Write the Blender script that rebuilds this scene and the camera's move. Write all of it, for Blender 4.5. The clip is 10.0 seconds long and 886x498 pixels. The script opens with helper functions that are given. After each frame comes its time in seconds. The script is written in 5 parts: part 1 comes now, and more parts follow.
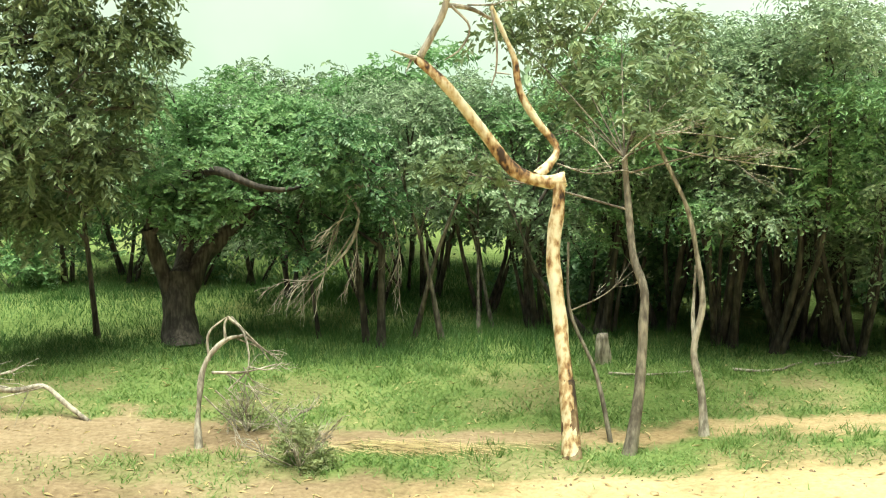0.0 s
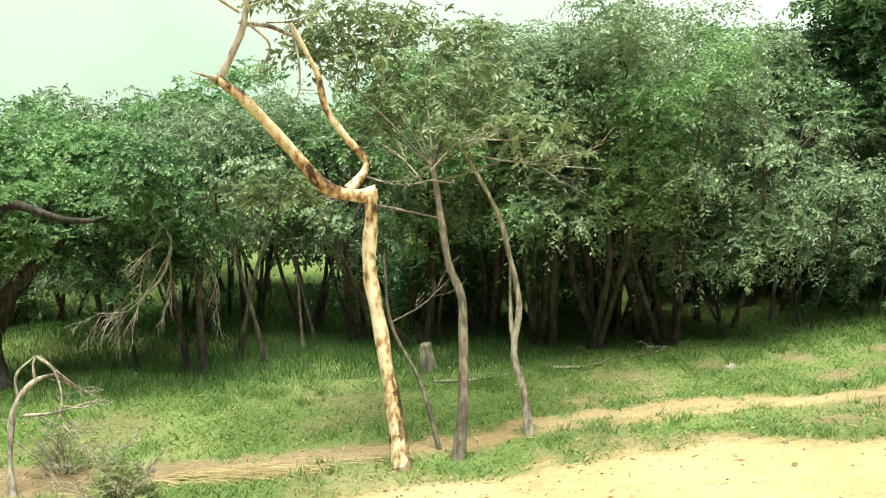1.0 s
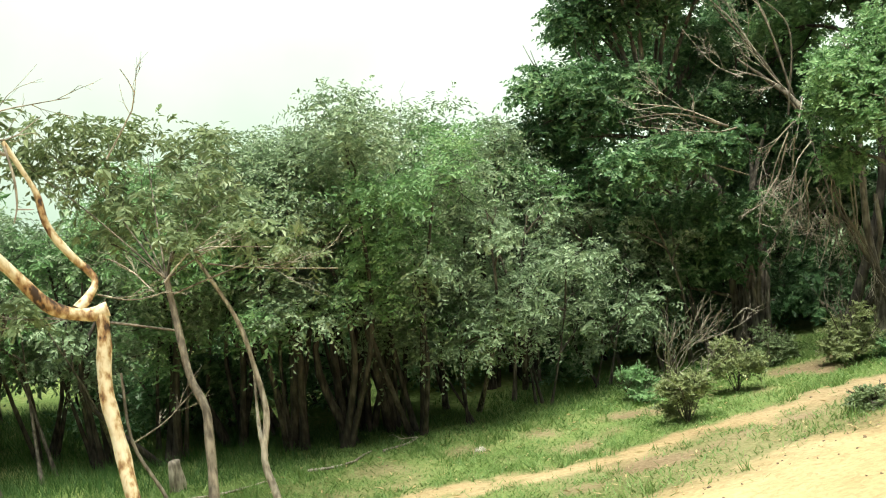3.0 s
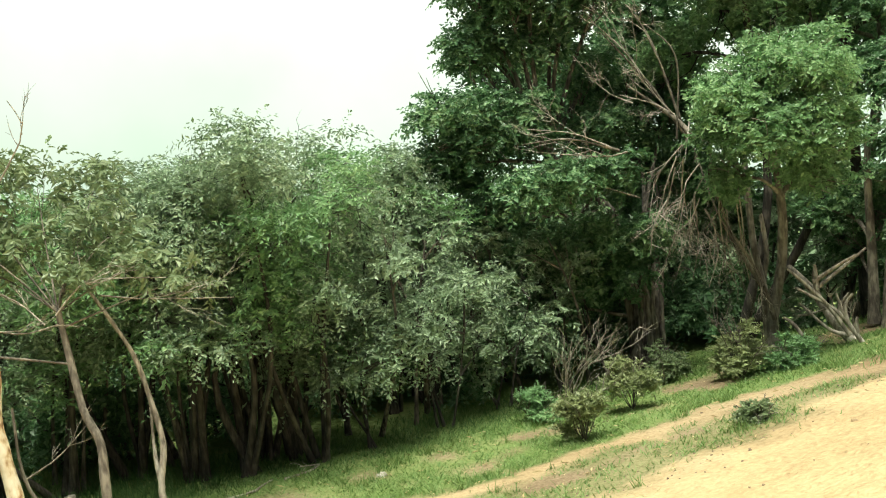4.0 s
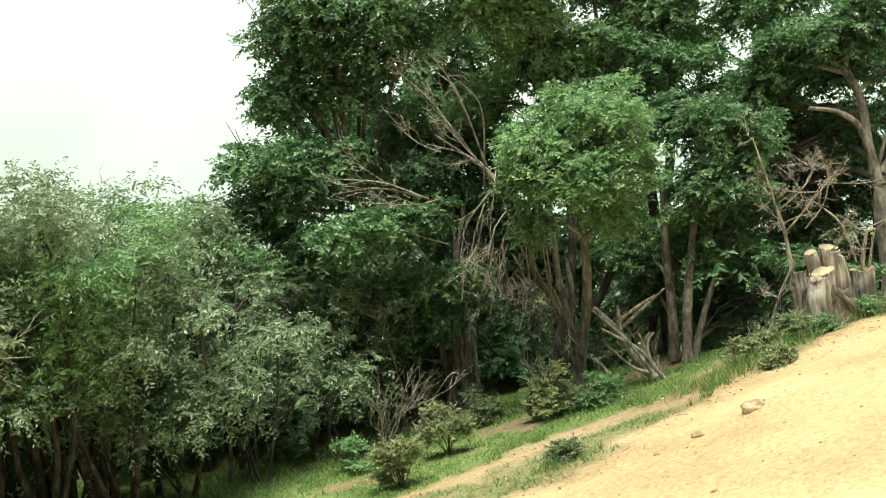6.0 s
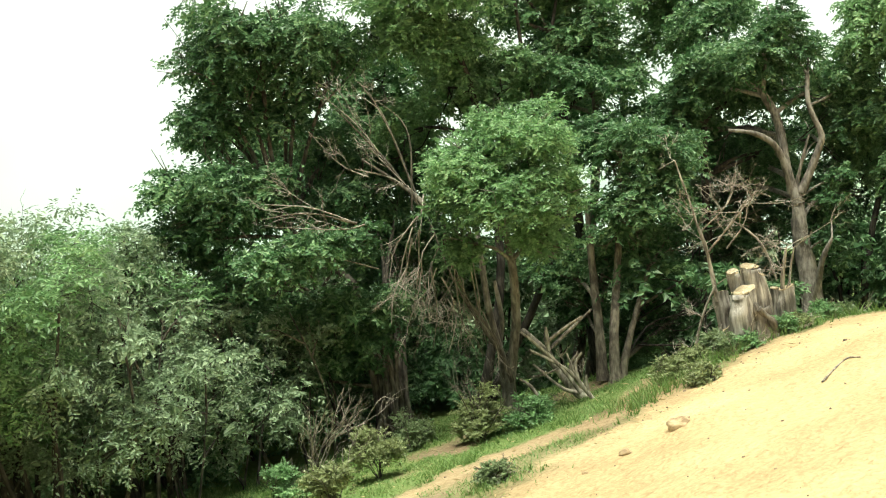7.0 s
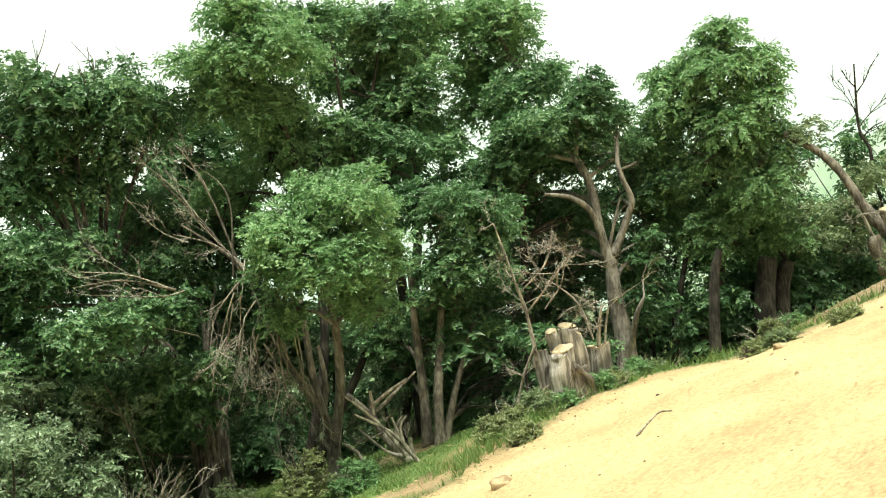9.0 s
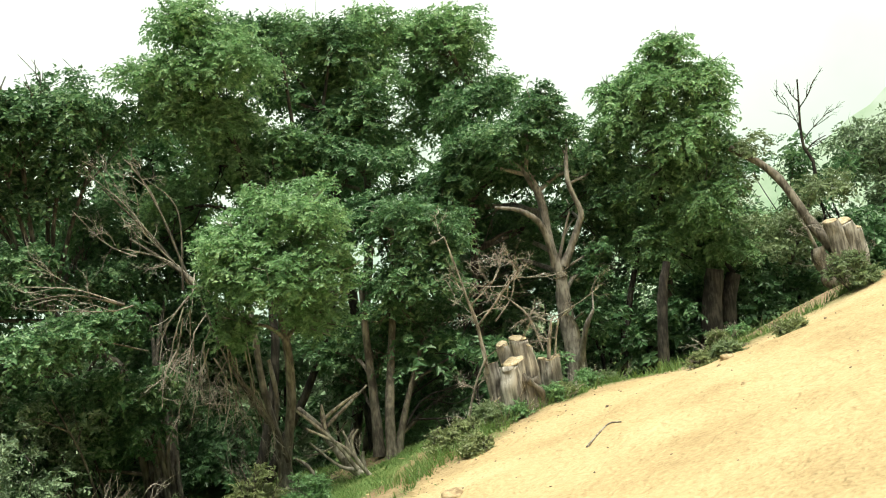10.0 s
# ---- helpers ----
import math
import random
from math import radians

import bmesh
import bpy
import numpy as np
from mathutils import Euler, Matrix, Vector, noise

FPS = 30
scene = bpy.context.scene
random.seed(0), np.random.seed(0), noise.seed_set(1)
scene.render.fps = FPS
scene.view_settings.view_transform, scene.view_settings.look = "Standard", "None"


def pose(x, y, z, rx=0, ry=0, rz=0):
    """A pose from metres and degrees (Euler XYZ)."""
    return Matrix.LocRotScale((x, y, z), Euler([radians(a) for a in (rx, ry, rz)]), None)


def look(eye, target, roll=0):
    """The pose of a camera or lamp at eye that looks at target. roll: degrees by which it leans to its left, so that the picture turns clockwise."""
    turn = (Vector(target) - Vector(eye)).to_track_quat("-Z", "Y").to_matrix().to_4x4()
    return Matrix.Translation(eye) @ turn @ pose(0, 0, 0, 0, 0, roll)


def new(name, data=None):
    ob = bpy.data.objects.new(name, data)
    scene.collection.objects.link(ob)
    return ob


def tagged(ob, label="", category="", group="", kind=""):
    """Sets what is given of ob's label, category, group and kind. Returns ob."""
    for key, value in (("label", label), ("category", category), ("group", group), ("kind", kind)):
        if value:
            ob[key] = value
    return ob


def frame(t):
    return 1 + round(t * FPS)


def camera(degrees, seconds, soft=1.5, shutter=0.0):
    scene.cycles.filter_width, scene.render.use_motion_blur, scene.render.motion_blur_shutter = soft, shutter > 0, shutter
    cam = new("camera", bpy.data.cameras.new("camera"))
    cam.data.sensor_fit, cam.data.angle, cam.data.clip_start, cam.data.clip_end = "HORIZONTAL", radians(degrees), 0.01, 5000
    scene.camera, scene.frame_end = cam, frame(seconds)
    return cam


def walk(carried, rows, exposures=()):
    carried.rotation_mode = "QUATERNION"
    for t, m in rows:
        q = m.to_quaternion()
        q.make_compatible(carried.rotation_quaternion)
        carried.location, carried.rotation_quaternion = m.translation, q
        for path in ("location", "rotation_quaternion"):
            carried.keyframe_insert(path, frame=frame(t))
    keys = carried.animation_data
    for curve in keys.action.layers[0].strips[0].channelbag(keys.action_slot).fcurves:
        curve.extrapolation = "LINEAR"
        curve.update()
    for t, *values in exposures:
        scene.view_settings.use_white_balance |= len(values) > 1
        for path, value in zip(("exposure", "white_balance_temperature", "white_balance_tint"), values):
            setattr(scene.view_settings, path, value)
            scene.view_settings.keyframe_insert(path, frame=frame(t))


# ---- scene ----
# ---- the camera and its walk ----
cam = camera(42.51, 10.0, 1.1)
walk(cam, [
    (0.0, pose(0.000, 0.000, 2.500, 80.000, -0.000, 0.000)),
    (0.5, pose(0.047, -0.001, 2.494, 80.118, 1.204, -4.528)),
    (1.0, pose(0.065, -0.003, 2.485, 80.641, 2.376, -9.262)),
    (1.5, pose(0.094, -0.008, 2.477, 81.143, 3.572, -13.094)),
    (2.0, pose(0.108, -0.016, 2.476, 81.895, 4.477, -16.714)),
    (2.5, pose(0.112, -0.021, 2.480, 83.781, 5.066, -19.887)),
    (4.0, pose(0.159, -0.178, 2.503, 85.489, 6.173, -27.097)),
    (4.5, pose(0.193, -0.198, 2.502, 85.866, 6.373, -30.310)),
    (5.0, pose(0.193, -0.197, 2.504, 86.120, 6.584, -33.290)),
    (5.5, pose(0.203, -0.206, 2.497, 86.575, 6.777, -34.976)),
    (7.0, pose(0.197, -0.267, 2.484, 87.711, 7.591, -39.855)),
    (7.5, pose(0.195, -0.274, 2.475, 88.309, 8.090, -42.452)),
    (8.0, pose(0.215, -0.279, 2.476, 88.893, 8.309, -44.783)),
    (8.5, pose(0.206, -0.285, 2.476, 89.460, 8.219, -46.863)),
    (9.0, pose(0.210, -0.298, 2.461, 89.804, 8.228, -48.674)),
    (9.5, pose(0.193, -0.309, 2.470, 89.926, 8.343, -49.994)),
    (10.0, pose(0.180, -0.324, 2.472, 90.057, 8.409, -51.173)),
], exposures=[(0.0, 0.5, 6700, -4), (1.0, 0.46, 6650, -2), (2.0, 0.44, 6600, 2), (4.0, 0.26, 6550, 3), (5.5, 0.21, 6550, 4), (7.0, 0.36, 6600, 1), (7.5, 0.4, 6650, -1), (8.5, 0.45, 6700, -4), (9.0, 0.36, 6650, 0), (10.0, 0.16, 6600, 3)])

# ---- world, sun ----
SUN_EL, SUN_AZ = 82.0, 205.0
world = bpy.data.worlds.new("overcast_sky")
scene.world = world
world.use_nodes = True
wn = world.node_tree.nodes
wn.clear()
sky = wn.new("ShaderNodeTexSky")
sky.sky_type = "NISHITA"
sky.sun_disc = False
sky.sun_elevation, sky.sun_rotation = radians(SUN_EL), radians(SUN_AZ)
sky.air_density, sky.dust_density = 1.0, 4.0
grey = wn.new("ShaderNodeHueSaturation")
grey.inputs["Saturation"].default_value = 0.25
bg = wn.new("ShaderNodeBackground")
bg.inputs["Strength"].default_value = 0.032
wout = wn.new("ShaderNodeOutputWorld")
world.node_tree.links.new(sky.outputs[0], grey.inputs["Color"])
world.node_tree.links.new(grey.outputs[0], bg.inputs["Color"])
world.node_tree.links.new(bg.outputs[0], wout.inputs["Surface"])

sun = new("sun", bpy.data.lights.new("sun", "SUN"))
sun.data.energy, sun.data.angle, sun.data.color = 6.3, radians(45), (1.0, 0.96, 0.88)
sun.matrix_world = look((0, 0, 30), (30 * math.cos(radians(SUN_EL)) * math.sin(radians(SUN_AZ)) * -1, 30 * math.cos(radians(SUN_EL)) * math.cos(radians(SUN_AZ)) * -1, 30 - 30 * math.sin(radians(SUN_EL))))

rng = np.random.default_rng(7)


# ---- materials ----
def material(name):
    m = bpy.data.materials.new(name)
    m.use_nodes = True
    nt = m.node_tree
    return m, nt.nodes, nt.links, nt.nodes["Principled BSDF"]


def ramp(nodes, stops):
    r = nodes.new("ShaderNodeValToRGB")
    while len(r.color_ramp.elements) < len(stops):
        r.color_ramp.elements.new(0.5)
    for e, (p, c) in zip(r.color_ramp.elements, stops):
        e.position, e.color = p, (*c, 1)
    return r


def leaf_material(name, dark, mid, light, through_light=0.22, rough=0.42):
    m, n, l, p = material(name)
    geo = n.new("ShaderNodeNewGeometry")
    r = ramp(n, [(0.0, dark), (0.55, mid), (1.0, light)])
    tex = n.new("ShaderNodeTexNoise")
    tex.inputs["Scale"].default_value = 1.3
    tc = n.new("ShaderNodeTexCoord")
    mix = n.new("ShaderNodeMath")
    mix.operation = "MULTIPLY_ADD"
    mix.inputs[1].default_value = 0.42
    sub = n.new("ShaderNodeMath")
    sub.operation = "MULTIPLY"
    sub.inputs[1].default_value = 0.62
    l.new(tc.outputs["Object"], tex.inputs["Vector"])
    l.new(tex.outputs["Fac"], sub.inputs[0])
    l.new(geo.outputs["Random Per Island"], mix.inputs[0])
    l.new(sub.outputs[0], mix.inputs[2])
    l.new(mix.outputs[0], r.inputs[0])
    l.new(r.outputs[0], p.inputs["Base Color"])
    p.inputs["Roughness"].default_value = rough
    p.inputs["Specular IOR Level"].default_value = 0.5
    tr = n.new("ShaderNodeBsdfTranslucent")
    ms = n.new("ShaderNodeMixShader")
    ms.inputs[0].default_value = through_light
    l.new(r.outputs[0], tr.inputs["Color"])
    l.new(p.outputs[0], ms.inputs[1])
    l.new(tr.outputs[0], ms.inputs[2])
    l.new(ms.outputs[0], n["Material Output"].inputs["Surface"])
    return m


def bark_material(name, a, b, c, scale=14.0, stretch=0.18, bump=0.5, rough=0.85, stops=None):
    m, n, l, p = material(name)
    tc = n.new("ShaderNodeTexCoord")
    mp = n.new("ShaderNodeMapping")
    mp.inputs["Scale"].default_value = (1, 1, stretch)
    fine = n.new("ShaderNodeTexNoise")
    fine.inputs["Scale"].default_value = scale * 3
    fine.inputs["Detail"].default_value = 6
    big = n.new("ShaderNodeTexNoise")
    big.inputs["Scale"].default_value = scale * 0.45
    big.inputs["Detail"].default_value = 3
    add = n.new("ShaderNodeMath")
    add.operation = "MULTIPLY_ADD"
    add.inputs[1].default_value = 0.5
    half = n.new("ShaderNodeMath")
    half.operation = "MULTIPLY"
    half.inputs[1].default_value = 0.5
    r = ramp(n, stops or [(0.41, a), (0.5, b), (0.59, c)])
    bp = n.new("ShaderNodeBump")
    bp.inputs["Strength"].default_value = bump
    bp.inputs["Distance"].default_value = 0.02
    l.new(tc.outputs["Object"], mp.inputs[0])
    l.new(mp.outputs[0], fine.inputs["Vector"])
    l.new(tc.outputs["Object"], big.inputs["Vector"])
    l.new(fine.outputs["Fac"], half.inputs[0])
    l.new(big.outputs["Fac"], add.inputs[0])
    l.new(half.outputs[0], add.inputs[2])
    l.new(add.outputs[0], r.inputs[0])
    l.new(r.outputs[0], p.inputs["Base Color"])
    l.new(fine.outputs["Fac"], bp.inputs["Height"])
    l.new(bp.outputs[0], p.inputs["Normal"])
    p.inputs["Roughness"].default_value = rough
    return m


M_LEAF = leaf_material("broad_green_leaf", (0.022, 0.058, 0.025), (0.11, 0.235, 0.095), (0.48, 0.68, 0.35), 0.26)
M_LEAF_GREY = leaf_material("grey_green_leaf", (0.055, 0.092, 0.048), (0.265, 0.375, 0.215), (0.62, 0.74, 0.51), 0.22)
M_LEAF_FRESH = leaf_material("fresh_green_leaf", (0.05, 0.12, 0.045), (0.23, 0.41, 0.175), (0.56, 0.74, 0.40), 0.32)
M_LEAF_OLIVE = leaf_material("olive_leaf", (0.085, 0.125, 0.055), (0.23, 0.31, 0.15), (0.50, 0.59, 0.35), 0.3)
M_LEAF_DULL = leaf_material("dull_shrub_leaf", (0.12, 0.16, 0.065), (0.28, 0.335, 0.15), (0.5, 0.55, 0.29))
M_GRASS = leaf_material("short_grass", (0.09, 0.165, 0.04), (0.175, 0.30, 0.08), (0.40, 0.46, 0.19), 0.25, 0.6)
# tall grass darkened in colour to stand for the shade under the trees
M_TALL_SHADED = leaf_material("shaded_tall_grass", (0.03, 0.085, 0.02), (0.075, 0.175, 0.042), (0.17, 0.28, 0.085), 0.25, 0.6)
M_STRAW = leaf_material("dry_straw", (0.35, 0.27, 0.12), (0.5, 0.4, 0.2), (0.62, 0.52, 0.3), 0.1, 0.7)
M_BARK = bark_material("grey_brown_bark", (0.055, 0.048, 0.038), (0.125, 0.112, 0.088), (0.23, 0.205, 0.165))
M_BARK_DARK = bark_material("dark_bark", (0.025, 0.022, 0.018), (0.055, 0.048, 0.04), (0.11, 0.098, 0.08))
M_BARK_PALE = bark_material("pale_peeling_bark", (0.10, 0.06, 0.035), (0.55, 0.44, 0.27), (0.72, 0.62, 0.42), 9.0, 0.5, 0.35, 0.7, [(0.38, (0.05, 0.03, 0.02)), (0.43, (0.3, 0.17, 0.075)), (0.475, (0.52, 0.38, 0.2)), (0.52, (0.7, 0.6, 0.4)), (0.6, (0.8, 0.73, 0.55))])
M_BARK_RUST = bark_material("rust_brown_bark", (0.05, 0.035, 0.025), (0.18, 0.115, 0.06), (0.36, 0.27, 0.16), 9.0, 0.5, 0.5)
M_BARK_TAN = bark_material("tan_bark", (0.085, 0.073, 0.055), (0.17, 0.15, 0.115), (0.29, 0.26, 0.2))
M_BARK_SMOOTH = bark_material("smooth_tan_bark", (0.13, 0.117, 0.095), (0.25, 0.23, 0.19), (0.38, 0.355, 0.30), 12.0, 0.3, 0.8)
M_DEAD = bark_material("dry_dead_wood", (0.16, 0.14, 0.11), (0.34, 0.305, 0.245), (0.52, 0.48, 0.395))
M_STUMP = bark_material("weathered_stump_wood", (0.15, 0.135, 0.11), (0.36, 0.335, 0.28), (0.58, 0.55, 0.48), 10.0, 0.12, 1.0)
M_CUT = bark_material("sawn_wood_face", (0.36, 0.28, 0.16), (0.5, 0.41, 0.25), (0.63, 0.54, 0.37), 20.0, 1.0, 0.2)
M_SOIL = bark_material("clay_lump", (0.27, 0.19, 0.1), (0.43, 0.325, 0.18), (0.55, 0.43, 0.25), 8.0, 1.0, 0.8)
M_STONE = bark_material("pale_stone", (0.3, 0.28, 0.22), (0.45, 0.42, 0.35), (0.6, 0.57, 0.48), 10.0, 1.0, 0.4)

M_CRUMB = bark_material("dark_earth_crumb", (0.08, 0.055, 0.035), (0.19, 0.135, 0.08), (0.34, 0.26, 0.16), 30.0, 1.0, 0.3)

# ground: sand, bare soil and turf, told apart by the mesh attribute "cover"
M_GROUND, gn, gl, gp = material("sand_and_turf_ground")
g_at = gn.new("ShaderNodeAttribute")
g_at.attribute_name = "cover"
g_sep = gn.new("ShaderNodeSeparateColor")
g_tc = gn.new("ShaderNodeTexCoord")
g_big = gn.new("ShaderNodeTexNoise")
g_big.inputs["Scale"].default_value, g_big.inputs["Detail"].default_value = 0.9, 6
g_fine = gn.new("ShaderNodeTexNoise")
g_fine.inputs["Scale"].default_value, g_fine.inputs["Detail"].default_value = 26, 7
g_peb = gn.new("ShaderNodeTexVoronoi")
g_peb.inputs["Scale"].default_value = 16
for tex in (g_big, g_fine, g_peb):
    gl.new(g_tc.outputs["Object"], tex.inputs["Vector"])
g_sum = gn.new("ShaderNodeMath")
g_sum.operation = "MULTIPLY_ADD"
g_sum.inputs[1].default_value = 0.6
g_hf = gn.new("ShaderNodeMath")
g_hf.operation = "MULTIPLY"
g_hf.inputs[1].default_value = 0.4
gl.new(g_big.outputs["Fac"], g_sum.inputs[0])
gl.new(g_fine.outputs["Fac"], g_hf.inputs[0])
gl.new(g_hf.outputs[0], g_sum.inputs[2])
r_sand = ramp(gn, [(0.3, (0.36, 0.258, 0.13)), (0.5, (0.53, 0.405, 0.215)), (0.7, (0.65, 0.52, 0.30))])
r_soil = ramp(gn, [(0.3, (0.13, 0.09, 0.053)), (0.5, (0.255, 0.19, 0.115)), (0.7, (0.40, 0.315, 0.205))])
r_turf = ramp(gn, [(0.3, (0.09, 0.13, 0.035)), (0.5, (0.16, 0.23, 0.07)), (0.7, (0.28, 0.29, 0.12))])
for r in (r_sand, r_soil, r_turf):
    gl.new(g_sum.outputs[0], r.inputs[0])
mx1 = gn.new("ShaderNodeMixRGB")
mx2 = gn.new("ShaderNodeMixRGB")
gl.new(g_at.outputs["Color"], g_sep.inputs[0])
gl.new(g_sep.outputs[0], mx1.inputs[0])
gl.new(r_soil.outputs[0], mx1.inputs[1])
gl.new(r_sand.outputs[0], mx1.inputs[2])
gl.new(g_sep.outputs[1], mx2.inputs[0])
gl.new(mx1.outputs[0], mx2.inputs[1])
gl.new(r_turf.outputs[0], mx2.inputs[2])
gl.new(mx2.outputs[0], gp.inputs["Base Color"])
gp.inputs["Roughness"].default_value = 0.95
gp.inputs["Specular IOR Level"].default_value = 0.15
g_bump = gn.new("ShaderNodeBump")
g_bump.inputs["Strength"].default_value, g_bump.inputs["Distance"].default_value = 0.8, 0.03
gl.new(g_fine.outputs["Fac"], g_bump.inputs["Height"])
g_pit = gn.new("ShaderNodeTexNoise")
g_pit.inputs["Scale"].default_value, g_pit.inputs["Detail"].default_value = 9, 3
gl.new(g_tc.outputs["Object"], g_pit.inputs["Vector"])
g_bump2 = gn.new("ShaderNodeBump")
g_bump2.inputs["Strength"].default_value, g_bump2.inputs["Distance"].default_value = 0.7, 0.06
gl.new(g_pit.outputs["Fac"], g_bump2.inputs["Height"])
gl.new(g_bump.outputs[0], g_bump2.inputs["Normal"])
gl.new(g_bump2.outputs[0], gp.inputs["Normal"])

# distance: self-lit backdrop, bright mist and a faint hillside painted into its glow
M_MIST_GLOW, mn, ml, mp_ = material("glowing_misty_distance")
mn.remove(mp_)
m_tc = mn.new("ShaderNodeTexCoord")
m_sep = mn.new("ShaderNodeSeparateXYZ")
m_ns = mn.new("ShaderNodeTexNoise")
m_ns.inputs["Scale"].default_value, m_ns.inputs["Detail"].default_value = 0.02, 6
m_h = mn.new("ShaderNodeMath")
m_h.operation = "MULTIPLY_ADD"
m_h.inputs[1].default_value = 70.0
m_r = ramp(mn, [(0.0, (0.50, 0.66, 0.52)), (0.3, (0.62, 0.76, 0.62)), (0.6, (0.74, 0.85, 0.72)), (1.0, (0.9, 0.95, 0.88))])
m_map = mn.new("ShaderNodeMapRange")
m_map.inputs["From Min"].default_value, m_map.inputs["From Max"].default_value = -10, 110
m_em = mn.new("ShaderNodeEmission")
# the glow grows stronger towards +X
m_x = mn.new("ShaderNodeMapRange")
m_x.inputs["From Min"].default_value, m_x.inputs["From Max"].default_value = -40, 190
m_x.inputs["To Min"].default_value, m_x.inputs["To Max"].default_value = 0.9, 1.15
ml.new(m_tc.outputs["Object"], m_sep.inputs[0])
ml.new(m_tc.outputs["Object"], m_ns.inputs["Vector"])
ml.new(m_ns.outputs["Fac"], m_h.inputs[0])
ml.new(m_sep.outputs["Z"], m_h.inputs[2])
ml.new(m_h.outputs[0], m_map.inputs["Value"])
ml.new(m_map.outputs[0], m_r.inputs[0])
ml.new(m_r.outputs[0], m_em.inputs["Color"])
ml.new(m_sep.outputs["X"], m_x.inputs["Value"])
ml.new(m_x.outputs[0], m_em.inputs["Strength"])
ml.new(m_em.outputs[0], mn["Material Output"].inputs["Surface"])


# ---- mesh tools ----
class Geo:
    """Collects quads."""

    def __init__(self):
        self.v, self.f, self.n = [], [], 0

    def add(self, v, f):
        self.v.append(np.asarray(v, float).reshape(-1, 3))
        self.f.append(np.asarray(f, int).reshape(-1, 4) + self.n)
        self.n += len(self.v[-1])
        return self

    def mesh(self, name, mat, origin=(0, 0, 0), smooth=True):
        v = np.concatenate(self.v) - np.asarray(origin)
        f = np.concatenate(self.f)
        me = bpy.data.meshes.new(name)
        me.vertices.add(len(v))
        me.vertices.foreach_set("co", v.astype(np.float32).ravel())
        me.loops.add(f.size)
        me.loops.foreach_set("vertex_index", f.astype(np.int32).ravel())
        me.polygons.add(len(f))
        me.polygons.foreach_set("loop_start", np.arange(0, f.size, 4, dtype=np.int32))
        me.polygons.foreach_set("use_smooth", np.full(len(f), smooth))
        me.update(calc_edges=True)
        me.materials.append(mat)
        return me


def thing(name, at, label, category, group=""):
    ob = new(name)
    ob.location = at
    ob.empty_display_size = 0.2
    return tagged(ob, label, category, group)


def part(name, geo, mat, parent, label="", smooth=True):
    base = Vector(parent.location)
    if parent.parent:
        base = base + Vector(parent.parent.location)
    ob = new(name, geo.mesh(name, mat, base, smooth))
    ob.parent = parent
    if label:
        ob["label"] = label
    return ob


def single(name, geo, mat, label, category, kind="", group="", smooth=True, at=(0, 0, 0)):
    ob = new(name, geo.mesh(name, mat, at, smooth))
    ob.location = at
    return tagged(ob, label, category, group, kind)


def unit(a):
    return a / np.maximum(np.linalg.norm(a, axis=-1, keepdims=True), 1e-9)


def wobble(p, scale, seed=0.0):
    """Cheap smooth noise in -1..1 for arrays of points."""
    p = np.asarray(p) * scale
    x, y, z = p[..., 0], p[..., 1], p[..., 2]
    s = seed * 1.7
    return (np.sin(x * 1.9 + 1.3 * np.sin(y * 1.7 + s) + s) + np.sin(y * 2.3 + 1.1 * np.sin(z * 1.9 + s) + 2.1 * s) + np.sin(z * 2.1 + 1.2 * np.sin(x * 2.2 + s) + 0.7 * s)) / 3


def curve(points, n):
    """n points on a smooth line through the points."""
    p = np.asarray(points, float)
    if len(p) == 2:
        return p[0] + np.linspace(0, 1, n)[:, None] * (p[1] - p[0])
    q = np.vstack([2 * p[0] - p[1], p, 2 * p[-1] - p[-2]])
    seg = len(p) - 1
    u = np.linspace(0, seg, n)
    i = np.minimum(u.astype(int), seg - 1)
    t = (u - i)[:, None]
    a, b, c, d = q[i], q[i + 1], q[i + 2], q[i + 3]
    return 0.5 * (2 * b + (c - a) * t + (2 * a - 5 * b + 4 * c - d) * t * t + (3 * b - a - 3 * c + d) * t ** 3)


